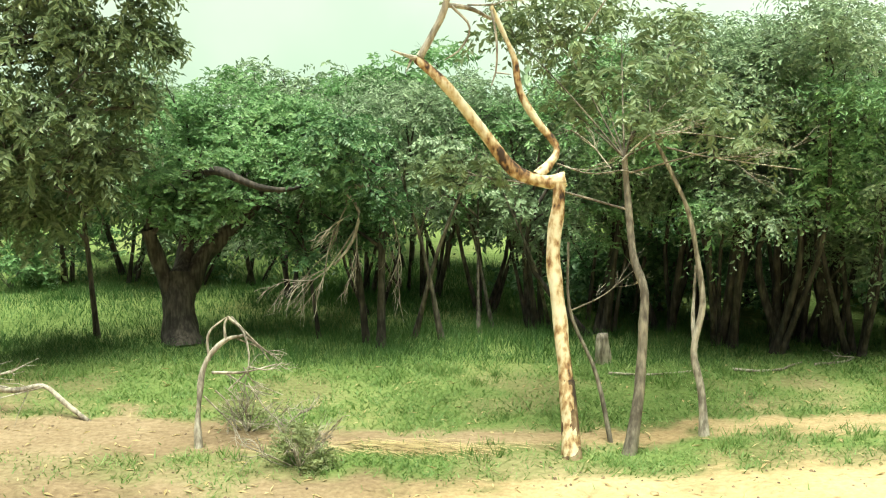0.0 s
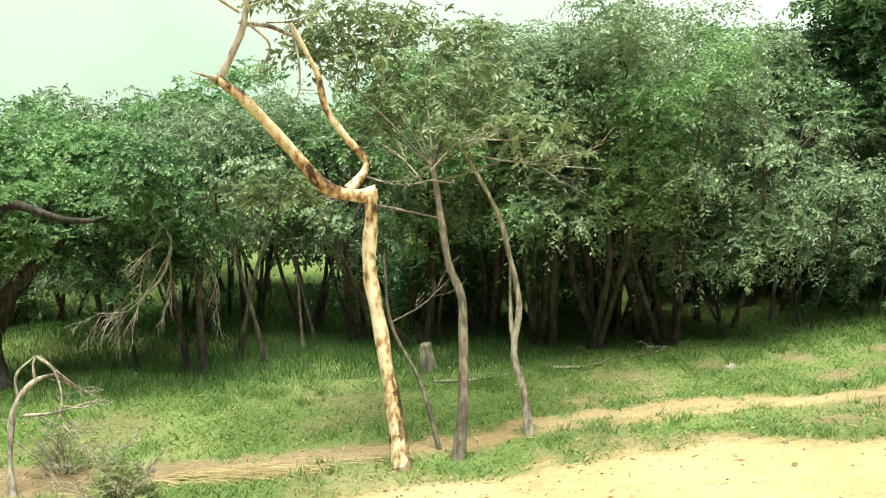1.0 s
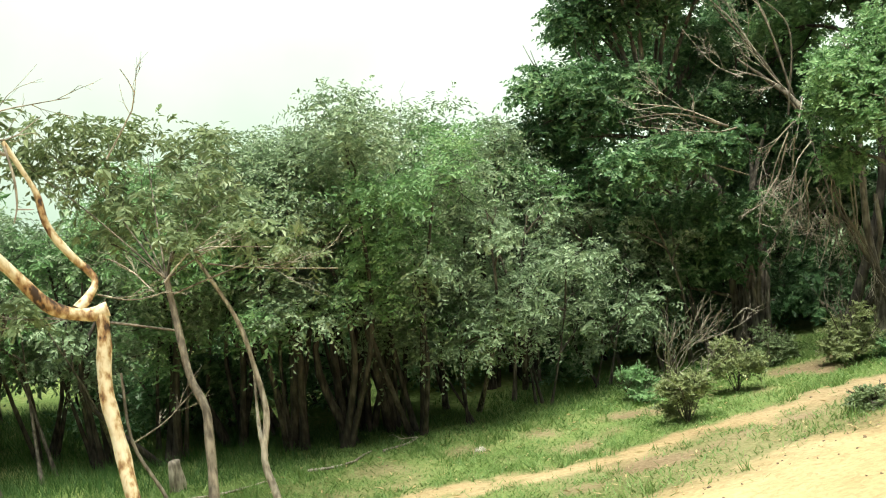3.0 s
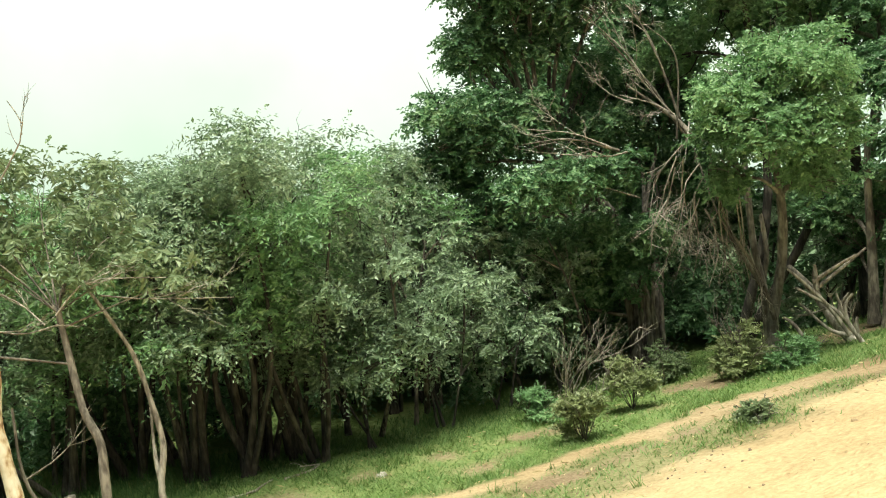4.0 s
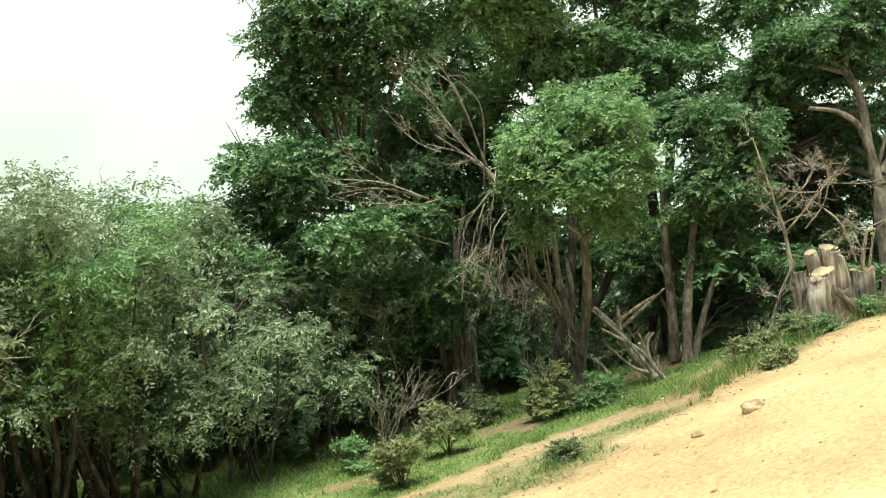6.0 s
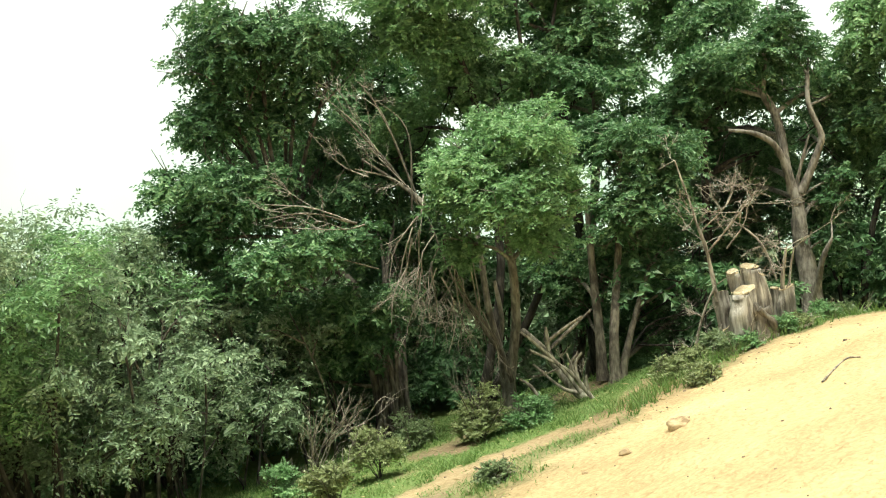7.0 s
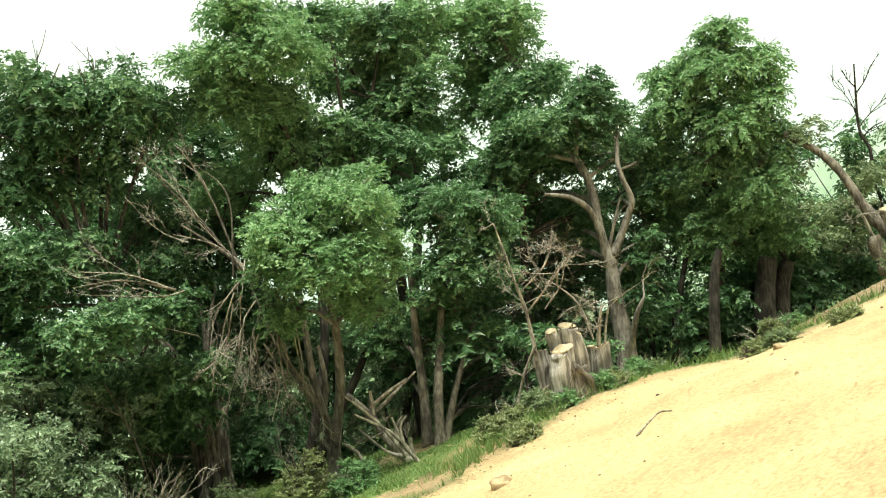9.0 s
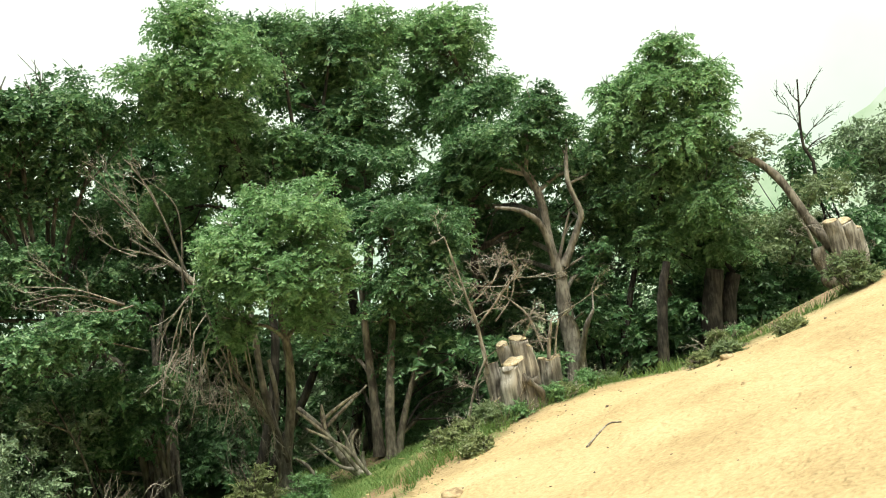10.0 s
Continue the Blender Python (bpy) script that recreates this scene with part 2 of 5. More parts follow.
def tube(geo, points, r0, r1, sides=8, steps=0, rough=0.08, flare=0.0, cap=False, radii=None, slant=(0, 0, 0), flute=0.0):
    """A round branch along a smooth line, thinning from r0 to r1."""
    n = steps or max(3, 4 * (len(points) - 1) + 1)
    c = curve(points, n)
    u = np.linspace(0, 1, n)
    r = np.interp(u, np.linspace(0, 1, len(radii)), radii) if radii else r0 + (r1 - r0) * u
    r = r * (1 + flare * np.exp(-u * 14))
    d = unit(np.gradient(c, axis=0))
    ref = np.array([0.3, 0.9, 0.1]) if abs(d[0, 2]) > 0.7 else np.array([0.1, 0.2, 0.97])
    s = unit(np.cross(d, ref))
    w = np.cross(d, s)
    a = np.linspace(0, 2 * np.pi, sides, endpoint=False)
    ring = np.cos(a)[None, :, None] * s[:, None, :] + np.sin(a)[None, :, None] * w[:, None, :]
    k = 1 + rough * wobble(c[:, None, :] + ring * r[:, None, None] * 2.0, 9.0) * 1.5
    if flute:
        ph = c[0, 0] * 7
        k = k + flute * (np.sin(3 * a + ph) + 0.6 * np.sin(5 * a + 2 * ph) + 0.5 * np.sin(8 * a + ph))[None] * (1.2 - 0.5 * u)[:, None]
    v = c[:, None, :] + ring * (r[:, None] * k)[..., None]
    if any(slant):
        v[-1] += d[-1] * (((v[-1] - c[-1]) @ np.asarray(slant, float))[:, None])
    if cap:
        v = np.concatenate([v, (c[-1] + (v[-1] - c[-1]) * 0.04)[None]])
        n += 1
    i = np.arange(n - 1)[:, None] * sides
    j = np.arange(sides)[None]
    jn = (j + 1) % sides
    f = np.stack([i + j, i + jn, i + sides + jn, i + sides + j], -1).reshape(-1, 4)
    return geo.add(v.reshape(-1, 3), f)


def leaves(geo, p, d, n, length, width, fold=0.25):
    """Folded pointed leaves: base p, axis d, upper side n."""
    d = unit(d)
    s = unit(np.cross(d, n))
    n = np.cross(s, d)
    length, width = length[:, None], width[:, None]
    m = p + d * length * 0.45
    v = np.stack([p, m + s * width * 0.5 + n * width * fold, p + d * length - n * length * 0.12, m - s * width * 0.5 + n * width * fold], 1)
    return geo.add(v.reshape(-1, 3), np.arange(len(p) * 4).reshape(-1, 4))


def sprays(geo, p, d, count=9, length=0.26, leaf=0.065, slim=0.48, droop=0.5, rg=None):
    """Leafy twigs: at each p, along d, with leaves set on both sides."""
    rg = rg or rng
    n = len(p)
    d = unit(d)
    side = unit(np.cross(d, rg.normal(size=(n, 3)) * 0.35 + np.array([0, 0, 1.0])))
    k = (np.arange(count) + 0.6) / count
    ln = length * rg.uniform(0.6, 1.35, n)
    pos = p[:, None] + d[:, None] * (k[None, :, None] * ln[:, None, None])
    pos[..., 2] -= droop * (k ** 2)[None] * ln[:, None] * 0.6
    sg = np.where(np.arange(count) % 2 == 0, 1.0, -1.0)[None, :, None]
    ax = d[:, None] * 0.55 + side[:, None] * sg * 0.8 + rg.normal(size=(n, count, 3)) * 0.28
    ax[..., 2] -= droop * 0.5
    nr = np.array([0, 0, 0.7]) + rg.normal(size=(n, count, 3)) * 0.3 + d[:, None] * 1.0
    ll = leaf * rg.uniform(0.6, 1.25, n * count)
    leaves(geo, pos.reshape(-1, 3), ax.reshape(-1, 3), nr.reshape(-1, 3), ll, ll * slim * rg.uniform(0.8, 1.2, n * count))


def foliage(geo, clumps, density=330, leaf=0.065, slim=0.48, droop=0.5, squash=0.85, spray=0.2, count=9, lobes=9, gaps=0.15):
    """Leafy twigs over uneven clumps (x, y, z, radius), each a heap of domed lobes round a thin core."""
    for x, y, z, r in clumps:
        c = np.array([x, y, z])
        u = unit(rng.normal(size=(lobes, 3)) + np.array([0, 0, 0.15]))
        r = r * 0.94
        mids = [(c, r * 0.55, 0.5)] + [(c + v * r * rng.uniform(0.5, 0.84) * np.array([1, 1, squash]), r * rng.uniform(0.25, 0.47), 1.0) for v in u]
        for m, q, dense in mids:
            n = max(4, int(density * q * q * 4.6 * dense))
            w = unit(rng.normal(size=(n, 3)) + np.array([0, 0, 0.8]))
            rad = q * (0.35 + 0.65 * rng.random(n) ** 0.5) * (1 + 0.3 * wobble(w + m, 2.6, x + y))
            p = w * rad[:, None] * np.array([1.12, 1.12, 0.6])
            keep = wobble(p + m, 2.2 / max(r, 0.3), x) > -1 + gaps * 1.8
            p, w = p[keep], w[keep]
            out = w + rng.normal(size=p.shape) * 0.35
            out[:, 2] = out[:, 2] * 0.6 - 0.2 * droop
            inner = 1.4 if dense < 1 else 1.0
            sprays(geo, p + m, out, count, spray * min(1.0, 0.45 + r), leaf * inner, slim, droop)


def twigs(geo, start, end, spread, levels=2, r=0.012, fork=5, lean=(0, 0, 0), sides=4):
    """A bare branching spray from start to end."""
    a, b = np.asarray(start, float), np.asarray(end, float)
    ln = np.linalg.norm(b - a)
    mid = (a + b) / 2 + rng.normal(size=3) * ln * 0.10
    tube(geo, [a, mid, b], r, r * 0.45, sides, 6 if levels else 3, 0.0)
    if levels <= 0:
        return
    line = curve([a, mid, b], 20)
    ax = unit(b - a)
    for i in range(fork):
        u = rng.uniform(0.25, 0.97)
        q = line[int(u * 19)]
        way = unit(ax + rng.normal(size=3) * spread + np.asarray(lean) * 0.5)
        twigs(geo, q, q + way * ln * rng.uniform(0.3, 0.6), spread, levels - 1, r * 0.55, fork, lean, max(3, sides - 1))


# ---- the lie of the land ----
SAND_X = [-40, -6, -2, 0, 1.5, 2.6, 3.5, 4.5, 5.6, 6.5, 7.3, 8.5, 9.2, 9.8, 10.6, 11.2, 11.8, 14, 40]
SAND_Y = [6.6, 6.5, 6.3, 6.3, 6.35, 6.5, 5.75, 5.55, 5.62, 5.85, 5.88, 6.0, 5.95, 5.6, 4.85, 4.4, 3.8, 3.0, 2.5]
PATH_X = [-40, -3, -1.5, 0, 1.2, 2.4, 3.4, 5.04, 5.65, 6.21, 6.72, 7.05, 7.39, 10, 40]
PATH_Y = [7.3, 7.2, 7.1, 6.95, 7.12, 7.38, 7.2, 6.91, 6.82, 6.77, 6.56, 6.30, 6.10, 7.6, 9.0]


def step(a, b, x):
    t = np.clip((x - a) / (b - a), 0, 1)
    return t * t * (3 - 2 * t)


def slope(x, y):
    v = 5 * np.tanh((1.0 + 0.11 * x - 0.2 * y) / 5)
    z = 0.12 * np.logaddexp(0, v / 0.12)
    over = y - np.interp(x, SAND_X, SAND_Y)
    far = np.clip(np.hypot(x, y) - 24, 0, 330) * 0.09 * step(-0.5, 0.5, np.arctan2(y, np.abs(x) * 0.6))
    z = z + 0.07 * np.exp(-(((x - 6.42) / 0.28) ** 2 + ((y - 4.68) / 0.3) ** 2))
    z = z + 0.24 * np.exp(-((y - 5.05 + 0.37 * (x - 11.62)) / 0.3) ** 2) * step(11.1, 11.8, x) * step(13.9, 13.2, x)
    z = z - 0.14 * np.exp(-(((x - 10.3) / 0.9) ** 2 + ((y - 4.9) / 0.7) ** 2)) - 0.13 * np.exp(-(((x - 11.2) / 1.2) ** 2 + ((y - 4.2) / 0.9) ** 2))
    return z - far - (0.45 * step(0.1, 1.6, over) + 0.9 * step(1.5, 6.0, over)) * step(9.2, 10.6, x) * step(60, 20, x)


def relief(x, y):
    p = np.stack([x, y, 0 * x], -1)
    sandy = step(0.15, -0.35, y - np.interp(x, SAND_X, SAND_Y))
    z = 0.025 * wobble(p, 1.1, 1.0) + 0.012 * wobble(p, 3.2, 2.0)
    z = z + sandy * (0.02 * wobble(p, 7.0, 3.0) * wobble(p, 4.1, 5.0) + 0.013 * wobble(p, 15.0, 4.0) * wobble(p, 3.1, 6.0))
    cell = np.stack([np.floor(x * 2.6), np.floor(y * 2.6), 0 * x], -1)
    jx, jy = 0.5 + 0.3 * np.sin(cell[..., 0] * 12.9 + cell[..., 1] * 78.2), 0.5 + 0.3 * np.sin(cell[..., 0] * 39.3 + cell[..., 1] * 11.1)
    u, w = x * 2.6 - cell[..., 0] - jx, y * 2.6 - cell[..., 1] - jy
    dent = np.exp(-(u * u / 0.02 + w * w / 0.06)) * (np.sin(cell[..., 0] * 5.1 + cell[..., 1] * 3.7) > 0.1)
    z = z - sandy * 0.026 * dent
    return z * step(60, 20, np.hypot(x, y))


def ground_z(x, y):
    x, y = np.asarray(x, float), np.asarray(y, float)
    return slope(x, y) + relief(x, y)


def on(x, y, lift=0.0):
    return (x, y, float(ground_z(x, y)) + lift)


def cover(x, y):
    """How much of the ground is sand and how much is turf."""
    p = np.stack([x, y, 0 * x], -1)
    jit = 0.16 * wobble(p, 2.1, 3.0) + 0.15 * wobble(p, 5.3, 8.0) + 0.11 * wobble(p, 11.0, 1.0) + 0.07 * wobble(p, 23.0, 4.0)
    over = y - np.interp(x, SAND_X, SAND_Y) + jit
    sand = step(0.25, -0.2, over)
    off = np.abs(y - np.interp(x, PATH_X, PATH_Y) + jit * 0.7)
    wide = np.interp(x, [-40, -3, -1.6, -0.5, 4.5, 6.5, 8, 12], [0.55, 0.5, 0.4, 0.2, 0.2, 0.34, 0.3, 0.15])
    path = step(wide + 0.2, wide - 0.12, off + 0.12 * wobble(p, 8.0, 12.0))
    bare = step(0.3, 0.9, wobble(p, 1.7, 11.0) + 0.5 * wobble(p, 4.3, 2.0)) * (0.45 + 0.5 * step(2.0, 4.0, x)) * step(9.0, 8.2, y)
    left = step(-1.2, -2.6, x) * step(7.3, 6.6, y)
    bank = np.exp(-((y - 4.85 + 0.37 * (x - 11.62)) / 0.4) ** 4) * step(11.1, 11.8, x) * step(14.2, 13.4, x)
    bare = np.maximum(bare, bank)
    sparse = 0.5 * step(2.8, 4.2, x) * step(0.15, -0.1, y - np.interp(x, PATH_X, PATH_Y))
    turf = (1 - sand) * (1 - path) * (1 - bare) * (1 - sparse) * (1 - 0.75 * left)
    sandy = np.clip(sand + path * (0.5 + 0.35 * step(6.5, 4.5, x)), 0, 1) * (0.06 + 0.94 * step(-0.9, 0.5, x + 0.9 * (6.0 - y)))
    sandy = sandy * (0.72 + 0.28 * step(0.0, -0.7, over))
    return sandy, np.clip(turf, 0, 1)


def axis_steps(lo, hi, fine, far):
    out = np.geomspace(fine, far, 34)
    return np.concatenate([lo - out[::-1], np.arange(lo, hi, fine), hi + out])


gx, gy = axis_steps(-6.0, 13.0, 0.075, 900), axis_steps(0.8, 10.5, 0.065, 900)
GX, GY = np.meshgrid(gx, gy)
GZ = ground_z(GX, GY)
idx = np.arange(GX.size).reshape(GX.shape)
gf = np.stack([idx[:-1, :-1], idx[:-1, 1:], idx[1:, 1:], idx[1:, :-1]], -1).reshape(-1, 4)
ground = single("ground", Geo().add(np.stack([GX, GY, GZ], -1).reshape(-1, 3), gf), M_GROUND, "sandy clay slope running down into patchy green turf", "ground", "structure")
c_sand, c_turf = cover(GX.ravel(), GY.ravel())
att = ground.data.attributes.new("cover", "FLOAT_COLOR", "POINT")
att.data.foreach_set("color", np.stack([c_sand, c_turf, 0 * c_sand, 0 * c_sand + 1], -1).astype(np.float32).ravel())

# glowing backdrop far behind the woods, misty hillside painted on it
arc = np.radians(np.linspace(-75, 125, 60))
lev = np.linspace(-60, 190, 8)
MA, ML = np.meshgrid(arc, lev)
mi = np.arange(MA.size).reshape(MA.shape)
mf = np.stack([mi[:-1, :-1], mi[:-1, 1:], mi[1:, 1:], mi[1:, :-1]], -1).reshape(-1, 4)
single("backdrop", Geo().add(np.stack([420 * np.sin(MA), 420 * np.cos(MA), ML], -1).reshape(-1, 3), mf), M_MIST_GLOW, "self-lit backdrop, pale green hillside with bright mist painted in", "backdrop", "structure")


# a green hill above the slope, self-lit, with the haze put into its colours
M_HILL_GLOW, hn, hl, hp = material("glowing_hazy_hill")
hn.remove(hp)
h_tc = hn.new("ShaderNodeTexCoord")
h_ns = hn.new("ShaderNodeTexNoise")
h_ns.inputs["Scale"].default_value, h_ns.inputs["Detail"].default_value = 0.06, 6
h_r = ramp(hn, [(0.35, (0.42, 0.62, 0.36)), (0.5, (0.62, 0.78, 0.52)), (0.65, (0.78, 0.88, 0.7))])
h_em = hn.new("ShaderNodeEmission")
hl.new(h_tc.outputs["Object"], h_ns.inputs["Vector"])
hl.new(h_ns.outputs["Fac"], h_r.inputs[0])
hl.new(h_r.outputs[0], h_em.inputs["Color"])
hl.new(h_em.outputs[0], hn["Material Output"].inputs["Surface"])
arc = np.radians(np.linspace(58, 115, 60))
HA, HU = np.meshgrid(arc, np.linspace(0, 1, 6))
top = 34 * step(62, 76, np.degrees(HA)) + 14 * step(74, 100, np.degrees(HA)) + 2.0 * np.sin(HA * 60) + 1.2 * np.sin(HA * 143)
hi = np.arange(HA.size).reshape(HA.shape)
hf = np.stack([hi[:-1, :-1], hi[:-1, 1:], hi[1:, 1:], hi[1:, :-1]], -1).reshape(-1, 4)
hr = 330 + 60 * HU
single("backdrop_hill", Geo().add(np.stack([hr * np.sin(HA), hr * np.cos(HA), -45 + (top + 45) * HU], -1).reshape(-1, 3), hf), M_HILL_GLOW, "self-lit pale green hill with haze painted into its colour", "backdrop", "structure")


# ---- grass ----
def blades(geo, x, y, h, w, lean):
    n = len(x)
    z = ground_z(x, y) - 0.004
    a = rng.uniform(0, 2 * np.pi, n)
    s = np.stack([np.cos(a), np.sin(a), 0 * a], -1) * w[:, None] * 0.5
    b = np.stack([x, y, z], -1)
    k = rng.uniform(0, 2 * np.pi, n)
    tip = b + np.stack([np.cos(k) * lean * h, np.sin(k) * lean * h, h], -1)
    v = np.stack([b - s, b + s, tip + s * 0.15, tip - s * 0.15], 1)
    geo.add(v.reshape(-1, 3), np.arange(n * 4).reshape(-1, 4))


def scatter(n, x0, x1, y0, y1, tuft=7, size=0.05):
    cx, cy = rng.uniform(x0, x1, n // tuft), rng.uniform(y0, y1, n // tuft)
    x = np.repeat(cx, tuft) + rng.normal(size=len(cx) * tuft) * size
    y = np.repeat(cy, tuft) + rng.normal(size=len(cx) * tuft) * size
    return x, y


lawn = Geo()
x, y = scatter(280000, -6.5, 10.5, 5.2, 9.6)
s_, t_ = cover(x, y)
pn = np.stack([x, y, 0 * x], -1)
thin = np.clip(0.62 + 0.5 * wobble(pn, 2.6, 5.0) + 0.45 * wobble(pn, 6.3, 7.0), 0.12, 1)
keep = rng.random(len(x)) < t_ ** 1.3 * thin + 0.012 * (1 - s_)
x, y = x[keep], y[keep]
blades(lawn, x, y, rng.uniform(0.012, 0.04, len(x)) * (1 + 0.5 * wobble(np.stack([x, y, 0 * x], -1), 2.2, 6.0)), rng.uniform(0.006, 0.013, len(x)), rng.uniform(0.4, 1.8, len(x)))
single("lawn_grass", lawn, M_GRASS, "short patchy green turf worn thin along the footpath", "grass", "stuff", smooth=False)

# taller grass under the trees, its green darkened as painted shade
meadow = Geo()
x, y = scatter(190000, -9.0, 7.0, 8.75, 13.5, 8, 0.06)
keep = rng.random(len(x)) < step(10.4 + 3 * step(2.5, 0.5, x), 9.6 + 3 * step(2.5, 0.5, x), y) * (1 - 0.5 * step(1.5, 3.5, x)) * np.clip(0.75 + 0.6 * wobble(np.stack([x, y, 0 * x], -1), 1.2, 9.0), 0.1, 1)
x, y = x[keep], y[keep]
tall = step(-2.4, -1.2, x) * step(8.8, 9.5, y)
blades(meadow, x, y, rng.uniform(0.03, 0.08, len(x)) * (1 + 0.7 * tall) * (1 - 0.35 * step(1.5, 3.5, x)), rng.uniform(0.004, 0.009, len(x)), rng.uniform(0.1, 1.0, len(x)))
single("shaded_tall_grass", meadow, M_TALL_SHADED, "lush grass under the trees, their shade put into its dark green", "grass", "stuff", smooth=False)

tufts = Geo()
x, y = scatter(24000, -3.5, 9.6, 5.4, 8.6, 26, 0.035)
s_, t_ = cover(x, y)
keep = (t_ > 0.25) & (wobble(np.stack([x, y, 0 * x], -1), 1.9, 4.0) > 0.0)
x, y = x[keep], y[keep]
blades(tufts, x, y, rng.uniform(0.035, 0.09, len(x)), rng.uniform(0.006, 0.011, len(x)), rng.uniform(0.2, 0.9, len(x)))
single("grass_tufts", tufts, M_GRASS, "longer green grass tufts along the edge of the path", "grass", "stuff", smooth=False)


fringe = Geo()
x, y = scatter(30000, 7.0, 12.4, 3.2, 7.4, 20, 0.04)
over = y - np.interp(x, SAND_X, SAND_Y)
keep = (over > 0.0) & (over < 0.5 + 0.3 * wobble(np.stack([x, y, 0 * x], -1), 3.0, 2.0)) & (rng.random(len(x)) < 0.8)
x, y = x[keep], y[keep]
blades(fringe, x, y, rng.uniform(0.04, 0.16, len(x)), rng.uniform(0.006, 0.012, len(x)), rng.uniform(0.2, 1.0, len(x)))
single("grass_fringe", fringe, M_GRASS, "ragged green grass along the brink of the sand", "grass", "stuff", smooth=False)


# ---- trees ----
def tree(name, label, base, stems, clumps, leaf_mat, bark, category="tree", leaf=0.065, density=330, slim=0.55, droop=0.5, squash=0.85, gaps=0.15, limbs=True, group="", spray=0.2, count=9, sides=9, limb=1.0, lobes=9, sprigs=4):
    """A tree: stems are (points, r0, r1); clumps are (x, y, z, radius) of foliage, each carried by a limb."""
    ob = thing(name, base, label, category, group)
    lines = []
    for pts, r0, r1 in stems:
        pts = [tuple(q) for q in pts]
        g = Geo()
        tube(g, pts, r0, r1, sides, 0, 0.12, 0.35)
        part("trunk", g, bark, ob)
        c = curve(pts, 24)
        lines.append((c, r0 + (r1 - r0) * np.linspace(0, 1, 24)))
    if clumps:
        if limbs:
            for q in clumps:
                q = np.array(q)
                best = min(((np.linalg.norm(c[i] - q[:3]) + max(0, c[i, 2] - q[2] + 0.2) * 1.5, k, i) for k, (c, rr) in enumerate(lines) for i in range(6, 24)))
                c, rr = lines[best[1]]
                a = c[best[2]]
                g = Geo()
                r = limb * max(0.012, min(rr[best[2]] * 0.7, 0.045 * q[3] + 0.012))
                mid = (a + q[:3]) / 2 + np.array([0, 0, 0.12 * q[3]]) + rng.normal(size=3) * 0.08 * q[3]
                tube(g, [a, mid, q[:3]], r, r * 0.35, 6, 9, 0.08)
                for j in range(sprigs):
                    e = q[:3] + unit(rng.normal(size=3) + np.array([0, 0, 0.25])) * q[3] * 0.85
                    twigs(g, mid + (q[:3] - mid) * rng.uniform(0.1, 0.9), e, 0.5, 1, r * 0.4, 3, sides=3)
                part("limb", g, bark, ob)
        g = Geo()
        foliage(g, clumps, density, leaf, slim, droop, squash, spray, count, lobes, gaps)
        part("crown", g, leaf_mat, ob, smooth=False)
    return ob


def wood_tree(x, y, height, spread, leaf_mat, stems=3, low=0.3, leaf=0.08, density=200, droop=0.8, label="", bark=None):
    """A small many-stemmed tree of the wood."""
    b = np.array(on(x, y, -0.03))
    st, cl = [], []
    for k in range(stems):
        a = rng.uniform(0, 2 * np.pi)
        o = np.array([np.cos(a), np.sin(a), 0])
        top = b + o * spread * rng.uniform(0.15, 0.6) + np.array([0, 0, height * rng.uniform(0.6, 0.9)])
        mid = b + (top - b) * 0.5 + o * rng.normal() * 0.12 + rng.normal(size=3) * np.array([0.1, 0.1, 0])
        r = 0.013 * height * rng.uniform(0.6, 1.2)
        st.append(([b + o * 0.07, mid, top], r, r * 0.3))
    for k in range(int(7 + 3 * spread)):
        a = rng.uniform(0, 2 * np.pi)
        h = low + (0.93 - low) * rng.random() ** 0.6
        rr = spread * rng.uniform(0.2, 1.0) * min(1.0, 0.3 + 1.5 * (h - low)) * (1 - max(0, h - 0.72) * 1.5)
        cl.append((b[0] + np.cos(a) * rr, b[1] + np.sin(a) * rr, b[2] + height * h, spread * rng.uniform(0.28, 0.48)))
    return tree("woodland_tree", label or "slender many-stemmed woodland tree with grey-green leaves", tuple(b), st, cl, leaf_mat, bark or M_BARK_DARK, leaf=leaf, density=density, droop=droop, gaps=0.22, group="trees of the wood", sides=6, lobes=6, spray=0.26, slim=0.42, sprigs=2)


# ---- the bare forked tree by the path ----
at0 = (0.79, 6.72, 0.01)
t = thing("forked_tree", at0, "pale peeling forked tree, almost leafless, lopped at the top", "tree")
g = Geo()
tube(g, [(0.80, 6.70, -0.01), (0.77, 6.84, 0.40), (0.73, 6.97, 0.84), (0.69, 7.05, 1.22), (0.72, 7.09, 1.51), (0.73, 7.11, 1.67)], 0.05, 0.04, 12, 40, 0.12, 0.3)
part("trunk", g, M_BARK_PALE, t)
g = Geo()
tube(g, [(0.80, 6.70, -0.01), (0.79, 6.76, 0.15), (0.78, 6.82, 0.32), (0.77, 6.86, 0.46)], 0.061, 0.0505, 12, 16, 0.06, 0.15)
part("bark_sleeve", g, M_BARK_RUST, t, "rust-brown bark left on the foot of the trunk")
g = Geo()
tube(g, [(0.77, 7.11, 1.69), (0.64, 7.12, 1.67), (0.46, 7.09, 1.74), (0.30, 7.07, 1.92), (0.14, 7.04, 2.13), (-0.01, 7.00, 2.30), (-0.16, 7.00, 2.44)], 0.044, 0.028, 11, 40, 0.14)
part("limb", g, M_BARK_PALE, t)
g = Geo()
tube(g, [(0.59, 7.13, 1.71), (0.67, 7.18, 1.78), (0.72, 7.24, 1.88), (0.60, 7.26, 2.04), (0.49, 7.28, 2.22), (0.45, 7.29, 2.43), (0.37, 7.29, 2.61), (0.30, 7.29, 2.76)], 0.033, 0.014, 10, 40, 0.2)
